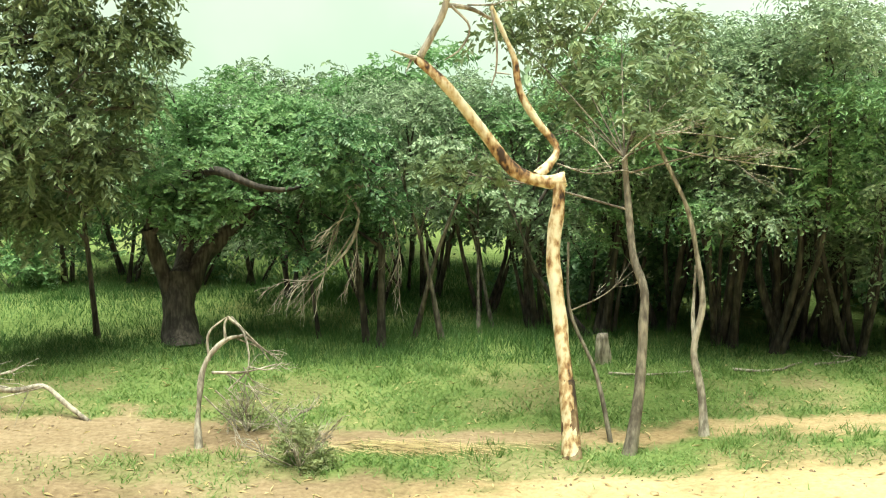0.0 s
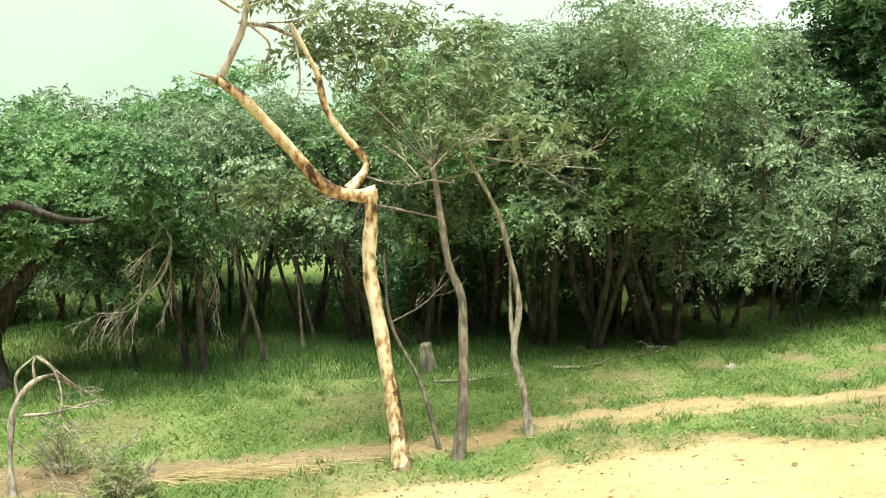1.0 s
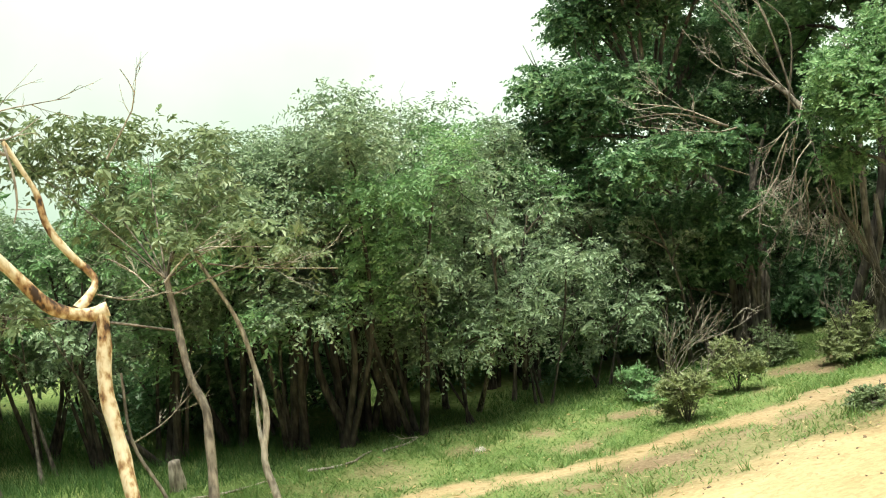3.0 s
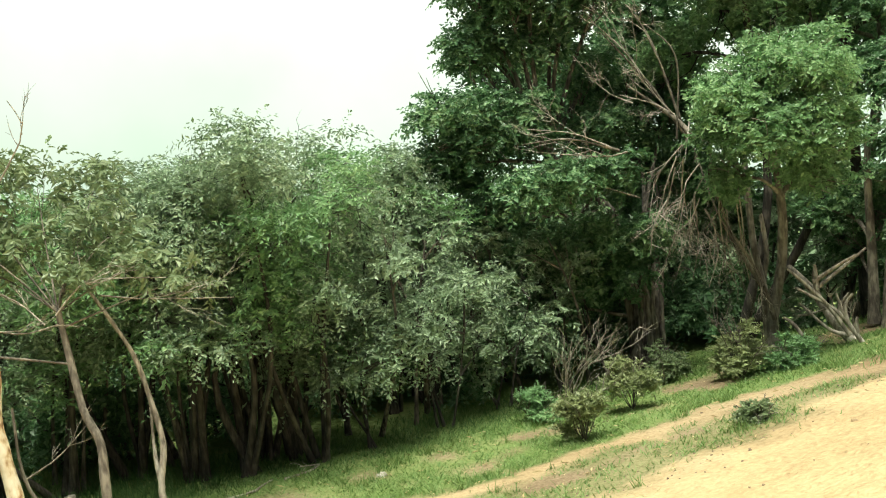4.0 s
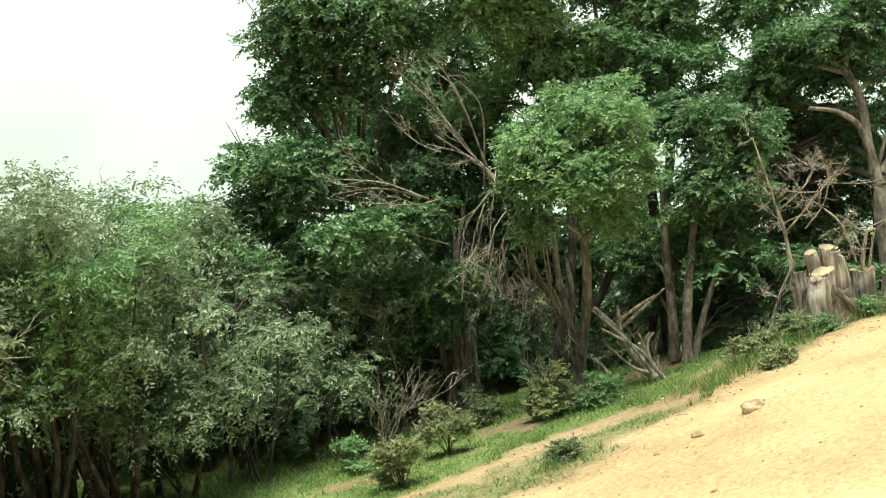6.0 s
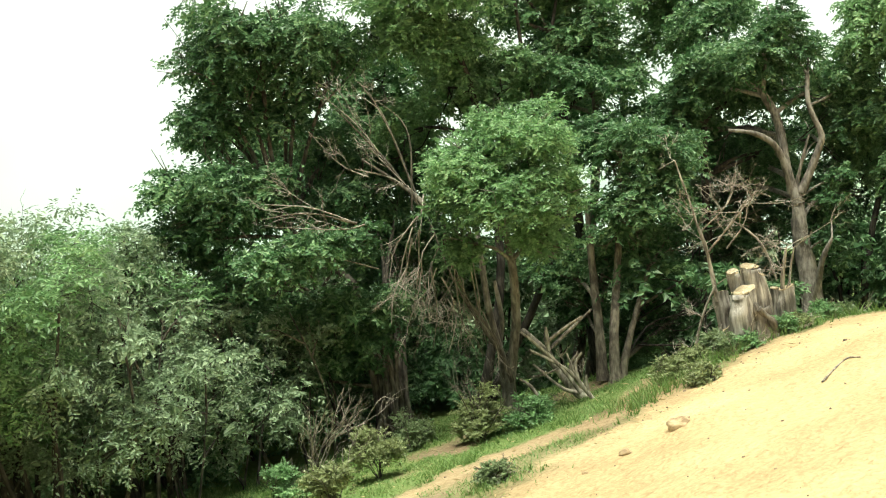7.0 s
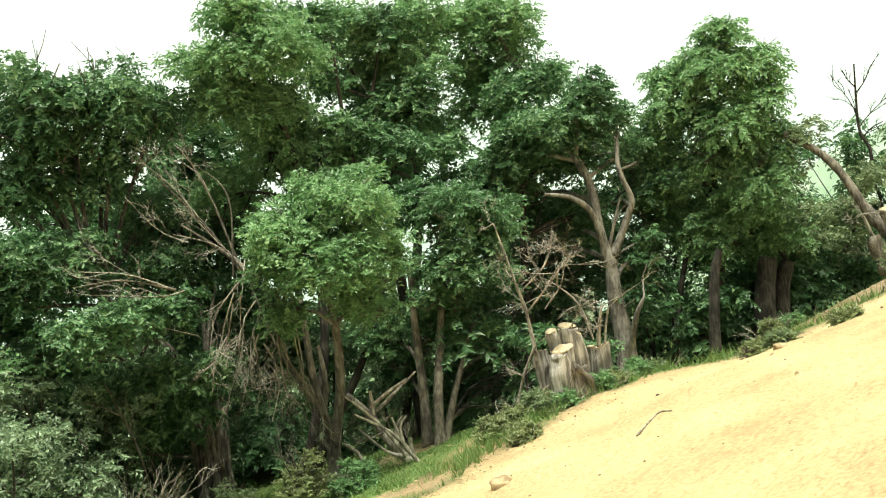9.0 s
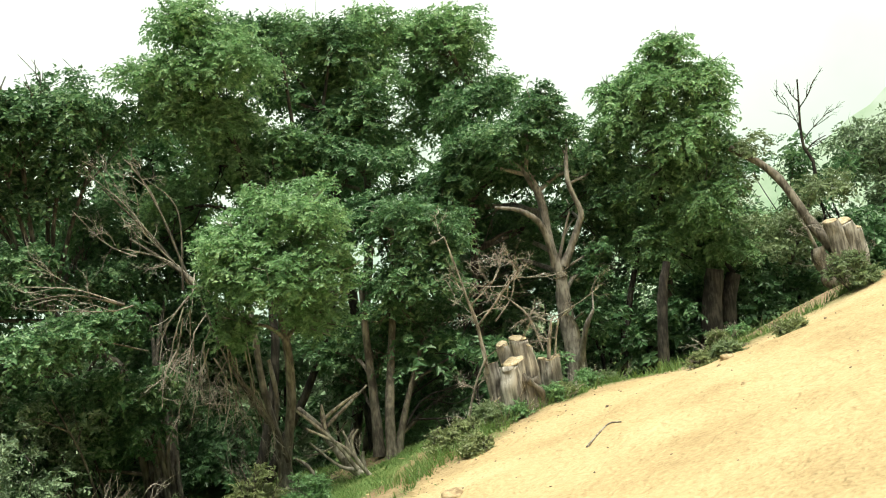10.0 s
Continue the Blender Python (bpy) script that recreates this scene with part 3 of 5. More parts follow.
part("limb", g, M_BARK_PALE, t)
g = Geo()
tube(g, [(-0.14, 7.00, 2.45), (-0.06, 7.00, 2.59), (0.02, 6.99, 2.77), (0.09, 6.95, 3.13), (0.26, 6.89, 3.57)], 0.026, 0.012, 8, 20, 0.12)
tube(g, [(-0.16, 7.00, 2.44), (-0.23, 6.95, 2.46), (-0.31, 6.89, 2.49)], 0.018, 0.003, 6, 6)
tube(g, [(-0.19, 7.00, 2.44), (-0.22, 6.95, 2.36)], 0.012, 0.003, 6, 5)
tube(g, [(0.00, 7.00, 2.76), (0.16, 7.09, 2.74), (0.30, 7.24, 2.68)], 0.016, 0.012, 7, 8)
tube(g, [(0.00, 6.98, 2.82), (-0.17, 6.96, 2.93), (-0.37, 6.95, 3.00), (-0.94, 6.90, 3.00)], 0.012, 0.004, 6, 9)
tube(g, [(0.05, 7.00, 2.75), (0.16, 7.00, 2.63), (0.11, 7.00, 2.50), (0.01, 7.00, 2.43)], 0.009, 0.004, 6, 12)
tube(g, [(0.30, 7.19, 2.73), (0.33, 7.14, 2.55), (0.33, 7.14, 2.38), (0.30, 7.14, 2.27)], 0.010, 0.004, 6, 12)
tube(g, [(0.33, 7.14, 2.35), (0.42, 7.14, 2.34)], 0.006, 0.003, 5, 5)
part("branch", g, M_DEAD, t, "bare crooked upper branches")
for a, b in (((0.08, 6.96, 3.07), (0.25, 6.93, 3.31)), ((0.04, 6.97, 2.85), (0.69, 6.94, 2.97)), ((0.15, 7.08, 2.76), (0.53, 7.16, 2.89)), ((0.89, 7.34, 2.60), (1.02, 7.20, 3.14))):
    g = Geo()
    twigs(g, a, b, 0.35, 2, 0.006, 3)
    part("twig", g, M_DEAD, t)
g = Geo()
foliage(g, [(0.24, 7.77, 2.91, 0.19), (0.55, 7.76, 2.82, 0.21), (0.84, 7.85, 2.73, 0.24), (0.61, 7.97, 2.60, 0.18)], 240, 0.06, 0.4, 0.9, 0.8, 0.22, 8, 6, 0.25)
part("crown", g, M_LEAF_OLIVE, t, smooth=False)

# ---- its two crooked neighbours ----
tree("crooked_tree", "slim crooked grey tree with a spreading olive-green top", (1.17, 6.79, 0.02),
     [([(1.16, 6.76, 0.00), (1.23, 6.88, 0.39), (1.26, 6.97, 0.73), (1.27, 7.03, 0.99), (1.21, 7.13, 1.21), (1.18, 7.25, 1.59), (1.16, 7.28, 1.81)], 0.036, 0.02)],
     [(1.05, 7.73, 2.26, 0.29), (0.82, 7.76, 2.52, 0.31), (1.22, 7.91, 2.60, 0.32), (1.49, 7.65, 2.30, 0.27), (1.74, 7.38, 2.04, 0.23), (1.99, 7.21, 1.92, 0.19), (0.84, 7.85, 2.10, 0.24), (1.23, 7.38, 1.98, 0.22), (0.45, 7.89, 2.60, 0.24), (0.29, 7.55, 1.67, 0.17), (0.02, 7.56, 1.69, 0.11), (1.63, 8.04, 2.60, 0.28)],
     M_LEAF_OLIVE, M_BARK_TAN, leaf=0.062, density=150, slim=0.42, droop=0.8, gaps=0.28, limb=0.5)
tree("crooked_tree", "thin leaning crooked tree with a forked grey stem", (1.71, 7.13, 0.01),
     [([(1.70, 7.09, 0.01), (1.69, 7.18, 0.30), (1.65, 7.26, 0.54), (1.71, 7.32, 0.84), (1.68, 7.39, 1.13), (1.62, 7.45, 1.44), (1.50, 7.51, 1.71), (1.35, 7.57, 2.01)], 0.028, 0.011),
      ([(1.66, 7.27, 0.56), (1.66, 7.37, 0.75), (1.69, 7.48, 1.07)], 0.018, 0.008)],
     [(1.43, 7.97, 2.17, 0.18), (1.79, 8.00, 2.25, 0.20)], M_LEAF_OLIVE, M_DEAD, leaf=0.06, density=150, slim=0.42, droop=0.8, gaps=0.28, limb=0.5)
t = thing("dead_branch", (1.08, 6.96, 0.01), "thin dead stick leaning against the trees", "branch")
g = Geo()
tube(g, [(1.08, 6.98, -0.01), (0.99, 7.14, 0.43), (0.83, 7.26, 0.81), (0.82, 7.35, 1.25)], 0.017, 0.008, 7, 14)
part("stick", g, M_BARK_TAN, t)
for a, b in (((0.72, 7.23, 1.78), (1.15, 7.07, 1.76)), ((1.13, 7.18, 1.80), (1.83, 7.15, 1.94)), ((1.42, 7.24, 1.88), (2.22, 7.02, 1.76)), ((1.06, 7.18, 1.75), (0.81, 7.24, 1.99)), ((0.85, 7.36, 0.79), (1.27, 7.45, 1.04))):
    g = Geo()
    twigs(g, a, b, 0.3, 2, 0.006, 4)
    part("twig", g, M_DEAD, t)

# ---- dead sapling, dry shrub, fallen wood ----
t = thing("dead_sapling", (-1.55, 6.89, -0.00), "grey dead sapling bent over at the top", "dead tree")
g = Geo()
tube(g, [(-1.55, 6.89, -0.02), (-1.56, 6.98, 0.25), (-1.53, 7.07, 0.50), (-1.41, 7.13, 0.64), (-1.29, 7.16, 0.67)], 0.024, 0.01, 8, 20, 0.3, 0.5)
part("trunk", g, M_DEAD, t)
for pts in ([(-1.40, 7.13, 0.64), (-1.41, 7.15, 0.74), (-1.39, 7.17, 0.79)], [(-1.50, 7.08, 0.52), (-1.51, 7.12, 0.69), (-1.40, 7.17, 0.79)], [(-1.39, 7.17, 0.79), (-1.28, 7.11, 0.70), (-1.24, 7.02, 0.50), (-1.36, 6.95, 0.37)],
            [(-1.37, 7.17, 0.79), (-1.22, 7.16, 0.63), (-1.11, 7.15, 0.54)], [(-1.29, 7.16, 0.67), (-1.19, 7.16, 0.59), (-1.12, 7.14, 0.50)], [(-1.48, 7.06, 0.45), (-1.27, 7.00, 0.47), (-1.06, 7.05, 0.51)]):
    g = Geo()
    tube(g, pts, 0.010, 0.004, 6, 10, 0.2)
    part("branch", g, M_DEAD, t)
for a, b in (((-1.27, 7.01, 0.50), (-1.02, 7.00, 0.32)), ((-1.46, 7.03, 0.34), (-1.32, 6.98, 0.10)), ((-1.24, 6.99, 0.40), (-0.97, 6.84, 0.15)), ((-0.98, 6.75, 0.18), (-0.82, 6.80, 0.29)), ((-1.24, 7.02, 0.50), (-1.03, 7.06, 0.52)), ((-1.40, 7.08, 0.44), (-1.13, 6.98, 0.32)), ((-1.53, 7.01, 0.31), (-1.26, 6.86, 0.03)), ((-1.33, 7.15, 0.65), (-1.11, 7.16, 0.55))):
    g = Geo()
    twigs(g, a, b, 0.5, 2, 0.006, 4)
    part("twig", g, M_DEAD, t)


def shrub(name, label, x, y, h, w, mat, leaf=0.035, n=8, density=500, twiggy=10, bark=None):
    b = on(x, y, -0.02)
    ob = thing(name, b, label, "shrub", "shrubs along the wood")
    for k in range(twiggy):
        e = np.array(b) + np.array([rng.normal() * w * 0.4, rng.normal() * w * 0.4, h * rng.uniform(0.6, 1.05)])
        g = Geo()
        twigs(g, b, e, 0.35, 2, 0.006, 3, sides=3)
        part("stem", g, bark or M_BARK, ob)
    cl = []
    for k in range(n):
        u = rng.uniform(0.15, 0.9)
        a = rng.uniform(0, 6.28)
        rr = w * 0.45 * (1 - u * 0.7)
        cl.append((b[0] + np.cos(a) * rr, b[1] + np.sin(a) * rr, b[2] + h * u, w * rng.uniform(0.2, 0.34) * (1.1 - 0.5 * u)))
    g = Geo()
    foliage(g, cl, density * 4, leaf, 0.5, 0.1, 0.95, 0.12, 7, 5, 0.1)
    part("foliage", g, mat, ob, smooth=False)
    return ob


shrub("dry_shrub", "low dry grey-green shrub at the edge of the sand", (-0.87, 6.53, 0.00)[0], (-0.87, 6.53, 0.00)[1], 0.26, 0.38, M_LEAF_DULL, 0.022, 8, 500, 16, M_DEAD)
shrub("dry_shrub", "low dry grey-green shrub at the edge of the sand", (-1.30, 7.27, -0.00)[0], (-1.30, 7.27, -0.00)[1], 0.3, 0.36, M_LEAF_DULL, 0.018, 4, 260, 14, M_DEAD)


def log(label, pts, r0, r1, twig=0):
    b = pts[0]
    ob = thing("fallen_branch", b, label, "branch", "fallen branches")
    g = Geo()
    tube(g, pts, r0, r1, 8, 0, 0.15, 0, True)
    part("stem", g, M_DEAD, ob)
    for k in range(twig):
        i = rng.integers(0, len(pts))
        g = Geo()
        twigs(g, pts[i], np.array(pts[i]) + np.array([rng.normal() * 0.25, rng.normal() * 0.25, rng.uniform(0, 0.12)]), 0.5, 1, 0.007, 4)
        part("twig", g, M_DEAD, ob)


def laid(pts, lift):
    return [on(q[0], q[1], lift) for q in pts]


log("bare grey branch fallen on the turf", [(-3.30, 7.60, 0.19), (-2.96, 7.62, 0.16), (-2.76, 7.59, 0.20), (-2.59, 7.51, 0.10), (-2.40, 7.43, -0.01)], 0.02, 0.017, 4)
log("pale fallen pole lying along the wood", laid([(1.28, 8.53, -0.00), (1.60, 8.50, -0.00), (1.99, 8.57, 0.00)], 0.01), 0.009, 0.007)
log("pale fallen log at the edge of the wood", laid([(2.27, 8.63, 0.00), (2.45, 8.58, 0.00), (2.65, 8.58, 0.00)], 0.012), 0.011, 0.009)
log("pale fallen stick at the edge of the wood", laid([(2.65, 8.58, 0.00), (2.74, 8.67, 0.00), (2.85, 8.76, 0.00)], 0.012), 0.010, 0.007)
log("pale fallen branch at the edge of the wood", laid([(2.93, 8.69, 0.00), (3.18, 8.78, 0.00), (3.33, 8.93, 0.00)], 0.012), 0.011, 0.007, 1)
log("dry stick lying on the sand", laid([(6.96, 4.10, 0.93), (7.34, 4.23, 0.95), (7.64, 4.31, 0.96), (7.58, 4.17, 0.99)], 0.008), 0.008, 0.005)

g = Geo()
n = 260
xs, ys = (-0.33, 6.85, 0.00)[0] + rng.normal(size=n) * 0.3, (-0.33, 6.85, 0.00)[1] + rng.normal(size=n) * 0.05
z = ground_z(xs, ys) + rng.uniform(0.0, 0.025, n)
a = rng.normal(size=n) * 0.15 - 0.12
d = np.stack([np.cos(a), np.sin(a), 0 * a], -1)
leaves(g, np.stack([xs, ys, z], -1), d, np.array([0, 0, 1.0]) + 0 * d, rng.uniform(0.15, 0.45, n), np.full(n, 0.008), 0.0)
single("straw", g, M_STRAW, "scattered dry yellow straw on the path", "straw", "stuff", smooth=False)

# dead stump in the wood's edge
t = thing("stump", on((1.28, 8.85, -0.00)[0], (1.28, 8.85, -0.00)[1]), "grey broken dead stump", "stump")
g = Geo()
b = np.array(on((1.28, 8.85, -0.00)[0], (1.28, 8.85, -0.00)[1], -0.03))
tube(g, [b, b + np.array([0.01, 0, 0.12]), b + np.array([0.0, 0, 0.27])], 0.065, 0.045, 12, 9, 0.25, 0.3, True)
part("trunk", g, M_DEAD, t)

# ---- the old tree on the flat with its neighbours ----
tree("old_tree", "old broad tree with a thick dark trunk and hanging green crown", (-2.26, 9.57, -0.00),
     [([(-2.25, 9.52, -0.02), (-2.27, 9.60, 0.32), (-2.26, 9.66, 0.60)], 0.15, 0.12),
      ([(-2.30, 9.59, 0.32), (-2.43, 9.63, 0.66), (-2.51, 9.56, 0.99)], 0.08, 0.06),
      ([(-2.22, 9.64, 0.46), (-2.06, 9.73, 0.74), (-1.79, 9.83, 1.00), (-1.50, 9.92, 1.31)], 0.09, 0.05),
      ([(-2.26, 9.65, 0.56), (-2.24, 9.81, 0.83), (-2.19, 9.89, 1.31)], 0.08, 0.04),
      ([(-2.19, 9.83, 1.22), (-2.06, 9.52, 1.44), (-1.83, 9.22, 1.52), (-1.61, 9.15, 1.44), (-1.44, 9.17, 1.38), (-1.25, 9.30, 1.36), (-1.03, 9.68, 1.41)], 0.05, 0.012)],
     [(-1.81, 10.01, 1.70, 0.46), (-2.13, 9.60, 1.35, 0.39), (-1.43, 10.18, 1.78, 0.41), (-1.61, 9.72, 1.53, 0.34), (-1.19, 9.77, 1.47, 0.29), (-1.13, 10.20, 1.68, 0.41), (-2.27, 10.13, 1.84, 0.46), (-1.81, 9.44, 1.22, 0.26), (-2.44, 9.51, 1.26, 0.25), (-1.56, 10.37, 1.92, 0.31), (-0.79, 10.32, 1.52, 0.31), (-1.30, 9.56, 1.50, 0.24), (-2.29, 9.43, 1.11, 0.19), (-2.06, 9.37, 1.04, 0.17), (-1.01, 9.48, 1.36, 0.19), (-1.99, 9.24, 1.58, 0.16)],
     M_LEAF_FRESH, M_BARK_DARK, leaf=0.042, density=420, slim=0.6, droop=0.3, gaps=0.2, spray=0.18)
tree("broad_tree", "leafy olive tree with drooping branches", on(-3.9, 8.9),
     [([on(-3.9, 8.9), on(-3.8, 8.9, 1.2), on(-3.6, 8.9, 2.8), on(-3.4, 8.9, 4.0)], 0.10, 0.05)],
     [(-3.13, 8.86, 2.61, 0.51), (-2.69, 9.11, 2.52, 0.42), (-2.97, 8.80, 2.05, 0.46), (-2.58, 9.13, 2.04, 0.38), (-3.25, 8.57, 1.69, 0.46), (-2.85, 8.91, 1.56, 0.37), (-2.42, 9.29, 2.61, 0.21), (-3.60, 8.68, 2.23, 0.56), (-3.63, 8.67, 1.15, 0.42), (-2.62, 9.20, 1.67, 0.29), (-3.16, 8.97, 1.20, 0.33), (-2.94, 8.91, 3.12, 0.56), (-2.46, 9.16, 2.96, 0.33), (-2.17, 9.35, 2.53, 0.09)],
     M_LEAF_OLIVE, M_BARK, leaf=0.07, density=230, slim=0.42, droop=1.0, gaps=0.2)
for (x, y, _), h, r in (((-3.02, 9.67, -0.00), 1.5, 0.03), ((-1.08, 9.66, -0.00), 1.1, 0.02), ((-0.65, 9.43, -0.00), 1.4, 0.03), ((-0.52, 9.32, -0.00), 1.5, 0.04)):
    b = on(x, y, -0.02)
    lean = rng.normal() * 0.08 - 0.1
    tree("young_tree", "young tree with a thin dark stem and grey-green leaves", b, [([b, on(x + lean * 0.4, y, h * 0.5), on(x + lean, y + 0.05, h)], r, r * 0.5)],
         [(x + lean + rng.normal() * 0.25, y + rng.normal() * 0.2, h * u, 0.32) for u in (0.7, 0.9, 1.1, 1.2)], M_LEAF, M_BARK_DARK, leaf=0.05, density=200, droop=0.8, gaps=0.25, group="young trees")
t = thing("dead_branch", (-0.65, 9.11, 1.41), "broken dead bough hanging with bare grey twigs", "branch")
g = Geo()
tube(g, [(-0.40, 9.51, 1.29), (-0.62, 9.21, 1.39), (-0.78, 9.10, 1.38), (-0.67, 8.98, 1.22), (-0.73, 8.94, 0.97), (-0.87, 8.90, 0.80)], 0.022, 0.01, 7, 16, 0.1)
part("bough", g, M_DEAD, t)
for a, b in (((-0.74, 9.09, 1.32), (-0.96, 8.85, 0.62)), ((-0.68, 8.97, 1.11), (-1.26, 8.73, 0.72)), ((-0.69, 8.96, 1.06), (-0.78, 8.86, 0.58)), ((-0.72, 8.98, 1.20), (-0.99, 8.82, 0.99)), ((-0.44, 9.40, 1.18), (-0.44, 9.20, 0.60))):
    g = Geo()
    twigs(g, a, b, 0.28, 2, 0.008, 6, (0, 0, -0.3))
    part("twig", g, M_DEAD, t)

# ---- the wood ----
LEAFS = (M_LEAF_GREY, M_LEAF_GREY, M_LEAF_FRESH, M_LEAF_GREY)
for (x, y, z), s in (((-0.67, 10.97, 2.16), 0.9), ((-0.14, 11.60, 2.25), 1.0), ((0.41, 10.99, 2.16), 0.9), ((0.92, 11.36, 2.48), 1.0), ((1.49, 11.10, 2.74), 1.0), ((2.15, 11.19, 2.85), 1.0), ((2.67, 10.66, 2.83), 1.1), ((3.34, 10.79, 2.84), 1.1), ((3.72, 10.35, 2.63), 0.9),
                     ((2.54, 10.71, 2.77), 1.0), ((3.18, 10.95, 2.90), 1.1), ((3.59, 10.63, 2.69), 0.9), ((4.36, 11.20, 2.20), 0.8), ((5.05, 11.57, 2.63), 0.8), ((5.53, 11.57, 2.85), 0.9), ((6.10, 12.08, 2.62), 0.8), ((3.02, 10.42, 2.90), 1.0), ((3.68, 10.75, 2.85), 1.0), ((5.55, 11.64, 2.85), 0.8)):
    near = 0.4 if x < 0.6 else 1.25
    wood_tree(x * (y - near) / (y - 0.4), y - near, z * 0.98, s * 1.05, LEAFS[int(rng.integers(0, 4))], 4, 0.36 if x < 3.0 else 0.25, 0.05, 225, 0.55)
for k in range(26):
    x = -3.0 + 11.0 * (k + rng.uniform(0, 1)) / 26
    y = 11.8 + rng.uniform(0, 4.5)
    wood_tree(x * (y / 10.5), y, rng.uniform(1.9, 2.6), rng.uniform(0.8, 1.2), LEAFS[int(rng.integers(0, 4))], 2, 0.06, 0.085, 85)
for x, y, h, w in ((3.9, 9.15, 1.45, 0.7), (4.7, 9.25, 1.5, 0.75), (5.45, 9.45, 1.45, 0.7), (6.2, 9.65, 1.3, 0.65)):
    wood_tree(x, y, h, w, M_LEAF_GREY, 3, 0.18, 0.05, 200, 0.55, "low pale-leaved tree at the edge of the wood")
for k in range(30):
    x = -0.4 + 7.6 * (k + rng.uniform(0, 1)) / 30
    y = 9.3 + rng.uniform(0, 1.5)
    b = on(x, y, -0.02)
    h = rng.uniform(1.2, 2.1)
    o = rng.normal(size=2) * 0.3
    tree("sapling", "bare-stemmed sapling in the shade of the wood", b, [([b, on(x + o[0] * 0.4, y + o[1], h * 0.5), on(x + o[0], y + o[1], h)], rng.uniform(0.010, 0.030), 0.006)],
         [(x + o[0] + rng.normal() * 0.2, y + o[1] + rng.normal() * 0.2, h * rng.uniform(0.75, 1.05), 0.2) for j in range(2)], M_LEAF_GREY, M_BARK, leaf=0.05, density=150, droop=0.8, gaps=0.3, group="saplings in the wood", sides=6)
far = Geo()
cl = []
for k in range(120):
    a = radians(rng.uniform(-38, 80))
    d = rng.uniform(17, 24)
    cl.append((d * math.sin(a), d * math.cos(a), rng.uniform(-0.6, 1.2), rng.uniform(0.7, 1.2)))
foliage(far, cl, 15, 0.22, 0.55, 0.5, 0.9, 0.5, 7, 5, 0.0)
single("far_woods", far, M_LEAF_GREY, "dense grey-green thicket far inside the wood", "woods", "stuff", smooth=False)

for k in range(44):
    x = 0.8 + 8.2 * (k * 1.0 + rng.uniform(0, 1)) / 44
    y = 10.2 + rng.uniform(0, 2.4) - 0.02 * x
    b = on(x, y, -0.02)
    r = rng.uniform(0.3, 0.5)
    tree("undergrowth_bush", "dark leafy undergrowth bush in the shade of the wood", b, [([b, on(x + rng.normal() * 0.1, y, 0.3), on(x + rng.normal() * 0.2, y, 0.7)], 0.02, 0.01)],
         [(x + rng.normal() * 0.3, y + rng.normal() * 0.2, b[2] + rng.uniform(0.1, 0.8), r) for j in range(3)], M_LEAF, M_BARK_DARK, category="bush", leaf=0.06, density=120, droop=0.7, gaps=0.1, group="undergrowth bushes", sides=5, lobes=5, sprigs=2)
for k in range(7):
    x = -4.4 + 4.6 * (k + rng.uniform(0, 1)) / 7
    wood_tree(x, 11.0 + rng.uniform(0, 1.6), rng.uniform(1.9, 2.3), rng.uniform(0.8, 1.1), M_LEAF_GREY if k % 3 else M_LEAF, 3, 0.12, 0.06, 130, label="grey-green woodland tree behind the meadow")
for k in range(5):
    x = -6.5 + 2.6 * (k + rng.uniform(0, 1)) / 5
    y = 11.6 + rng.uniform(0, 2.0)
    shrub("undergrowth_bush", "pale green bush at the back of the meadow", x, y, rng.uniform(0.5, 0.9), rng.uniform(0.8, 1.2), M_LEAF_FRESH, 0.05, 9, 60, 4)

# ---- shrubs where the wood meets the slope ----
for (x, y, z), h, w, m in (((5.10, 7.50, 0.12), 0.5, 0.42, M_LEAF_DULL), ((5.97, 8.02, 0.11), 0.5, 0.45, M_LEAF_DULL), ((5.34, 8.72, 0.03), 0.28, 0.42, M_LEAF_FRESH), ((7.42, 7.49, 0.32), 0.3, 0.45, M_LEAF_FRESH), ((7.05, 7.82, 0.23), 0.6, 0.45, M_LEAF_DULL), ((9.58, 7.87, 0.48), 0.35, 0.5, M_LEAF_FRESH), ((8.20, 6.42, 0.62), 0.22, 0.34, M_LEAF_DULL), ((6.93, 8.78, 0.09), 0.35, 0.4, M_LEAF_OLIVE), ((5.54, 5.94, 0.42), 0.12, 0.22, M_LEAF_OLIVE), ((7.88, 5.79, 0.70), 0.14, 0.25, M_LEAF_DULL), ((10.00, 4.64, 1.15), 0.13, 0.3, M_LEAF_DULL), ((10.07, 4.43, 1.20), 0.14, 0.3, M_LEAF_OLIVE), ((11.96, 3.86, 1.50), 0.42, 0.5, M_LEAF_OLIVE), ((10.64, 4.00, 1.34), 0.1, 0.3, M_LEAF_DULL)):
    shrub("shrub", "small bushy green shrub beside the footpath", x, y, h, w, m, 0.034, 12, 360, 9)

# ---- weeds round the stumps and along the brink ----
for x, y, h, w, m in ((8.75, 6.30, 0.26, 0.40, M_LEAF_OLIVE), (8.50, 6.40, 0.20, 0.36, M_LEAF_DULL), (8.95, 6.15, 0.14, 0.26, M_LEAF_FRESH), (9.45, 6.02, 0.15, 0.26, M_LEAF_FRESH), (9.62, 5.98, 0.13, 0.24, M_LEAF_DULL), (9.95, 5.95, 0.18, 0.30, M_LEAF_FRESH), (10.25, 5.90, 0.2, 0.32, M_LEAF_OLIVE), (11.55, 5.20, 0.26, 0.32, M_LEAF_DULL), (11.85, 5.15, 0.22, 0.34, M_LEAF_FRESH)):
    shrub("weed_clump", "ragged green weeds growing at the brink of the sand", x, y, h, w, m, 0.036, 9, 260, 10, M_DEAD)

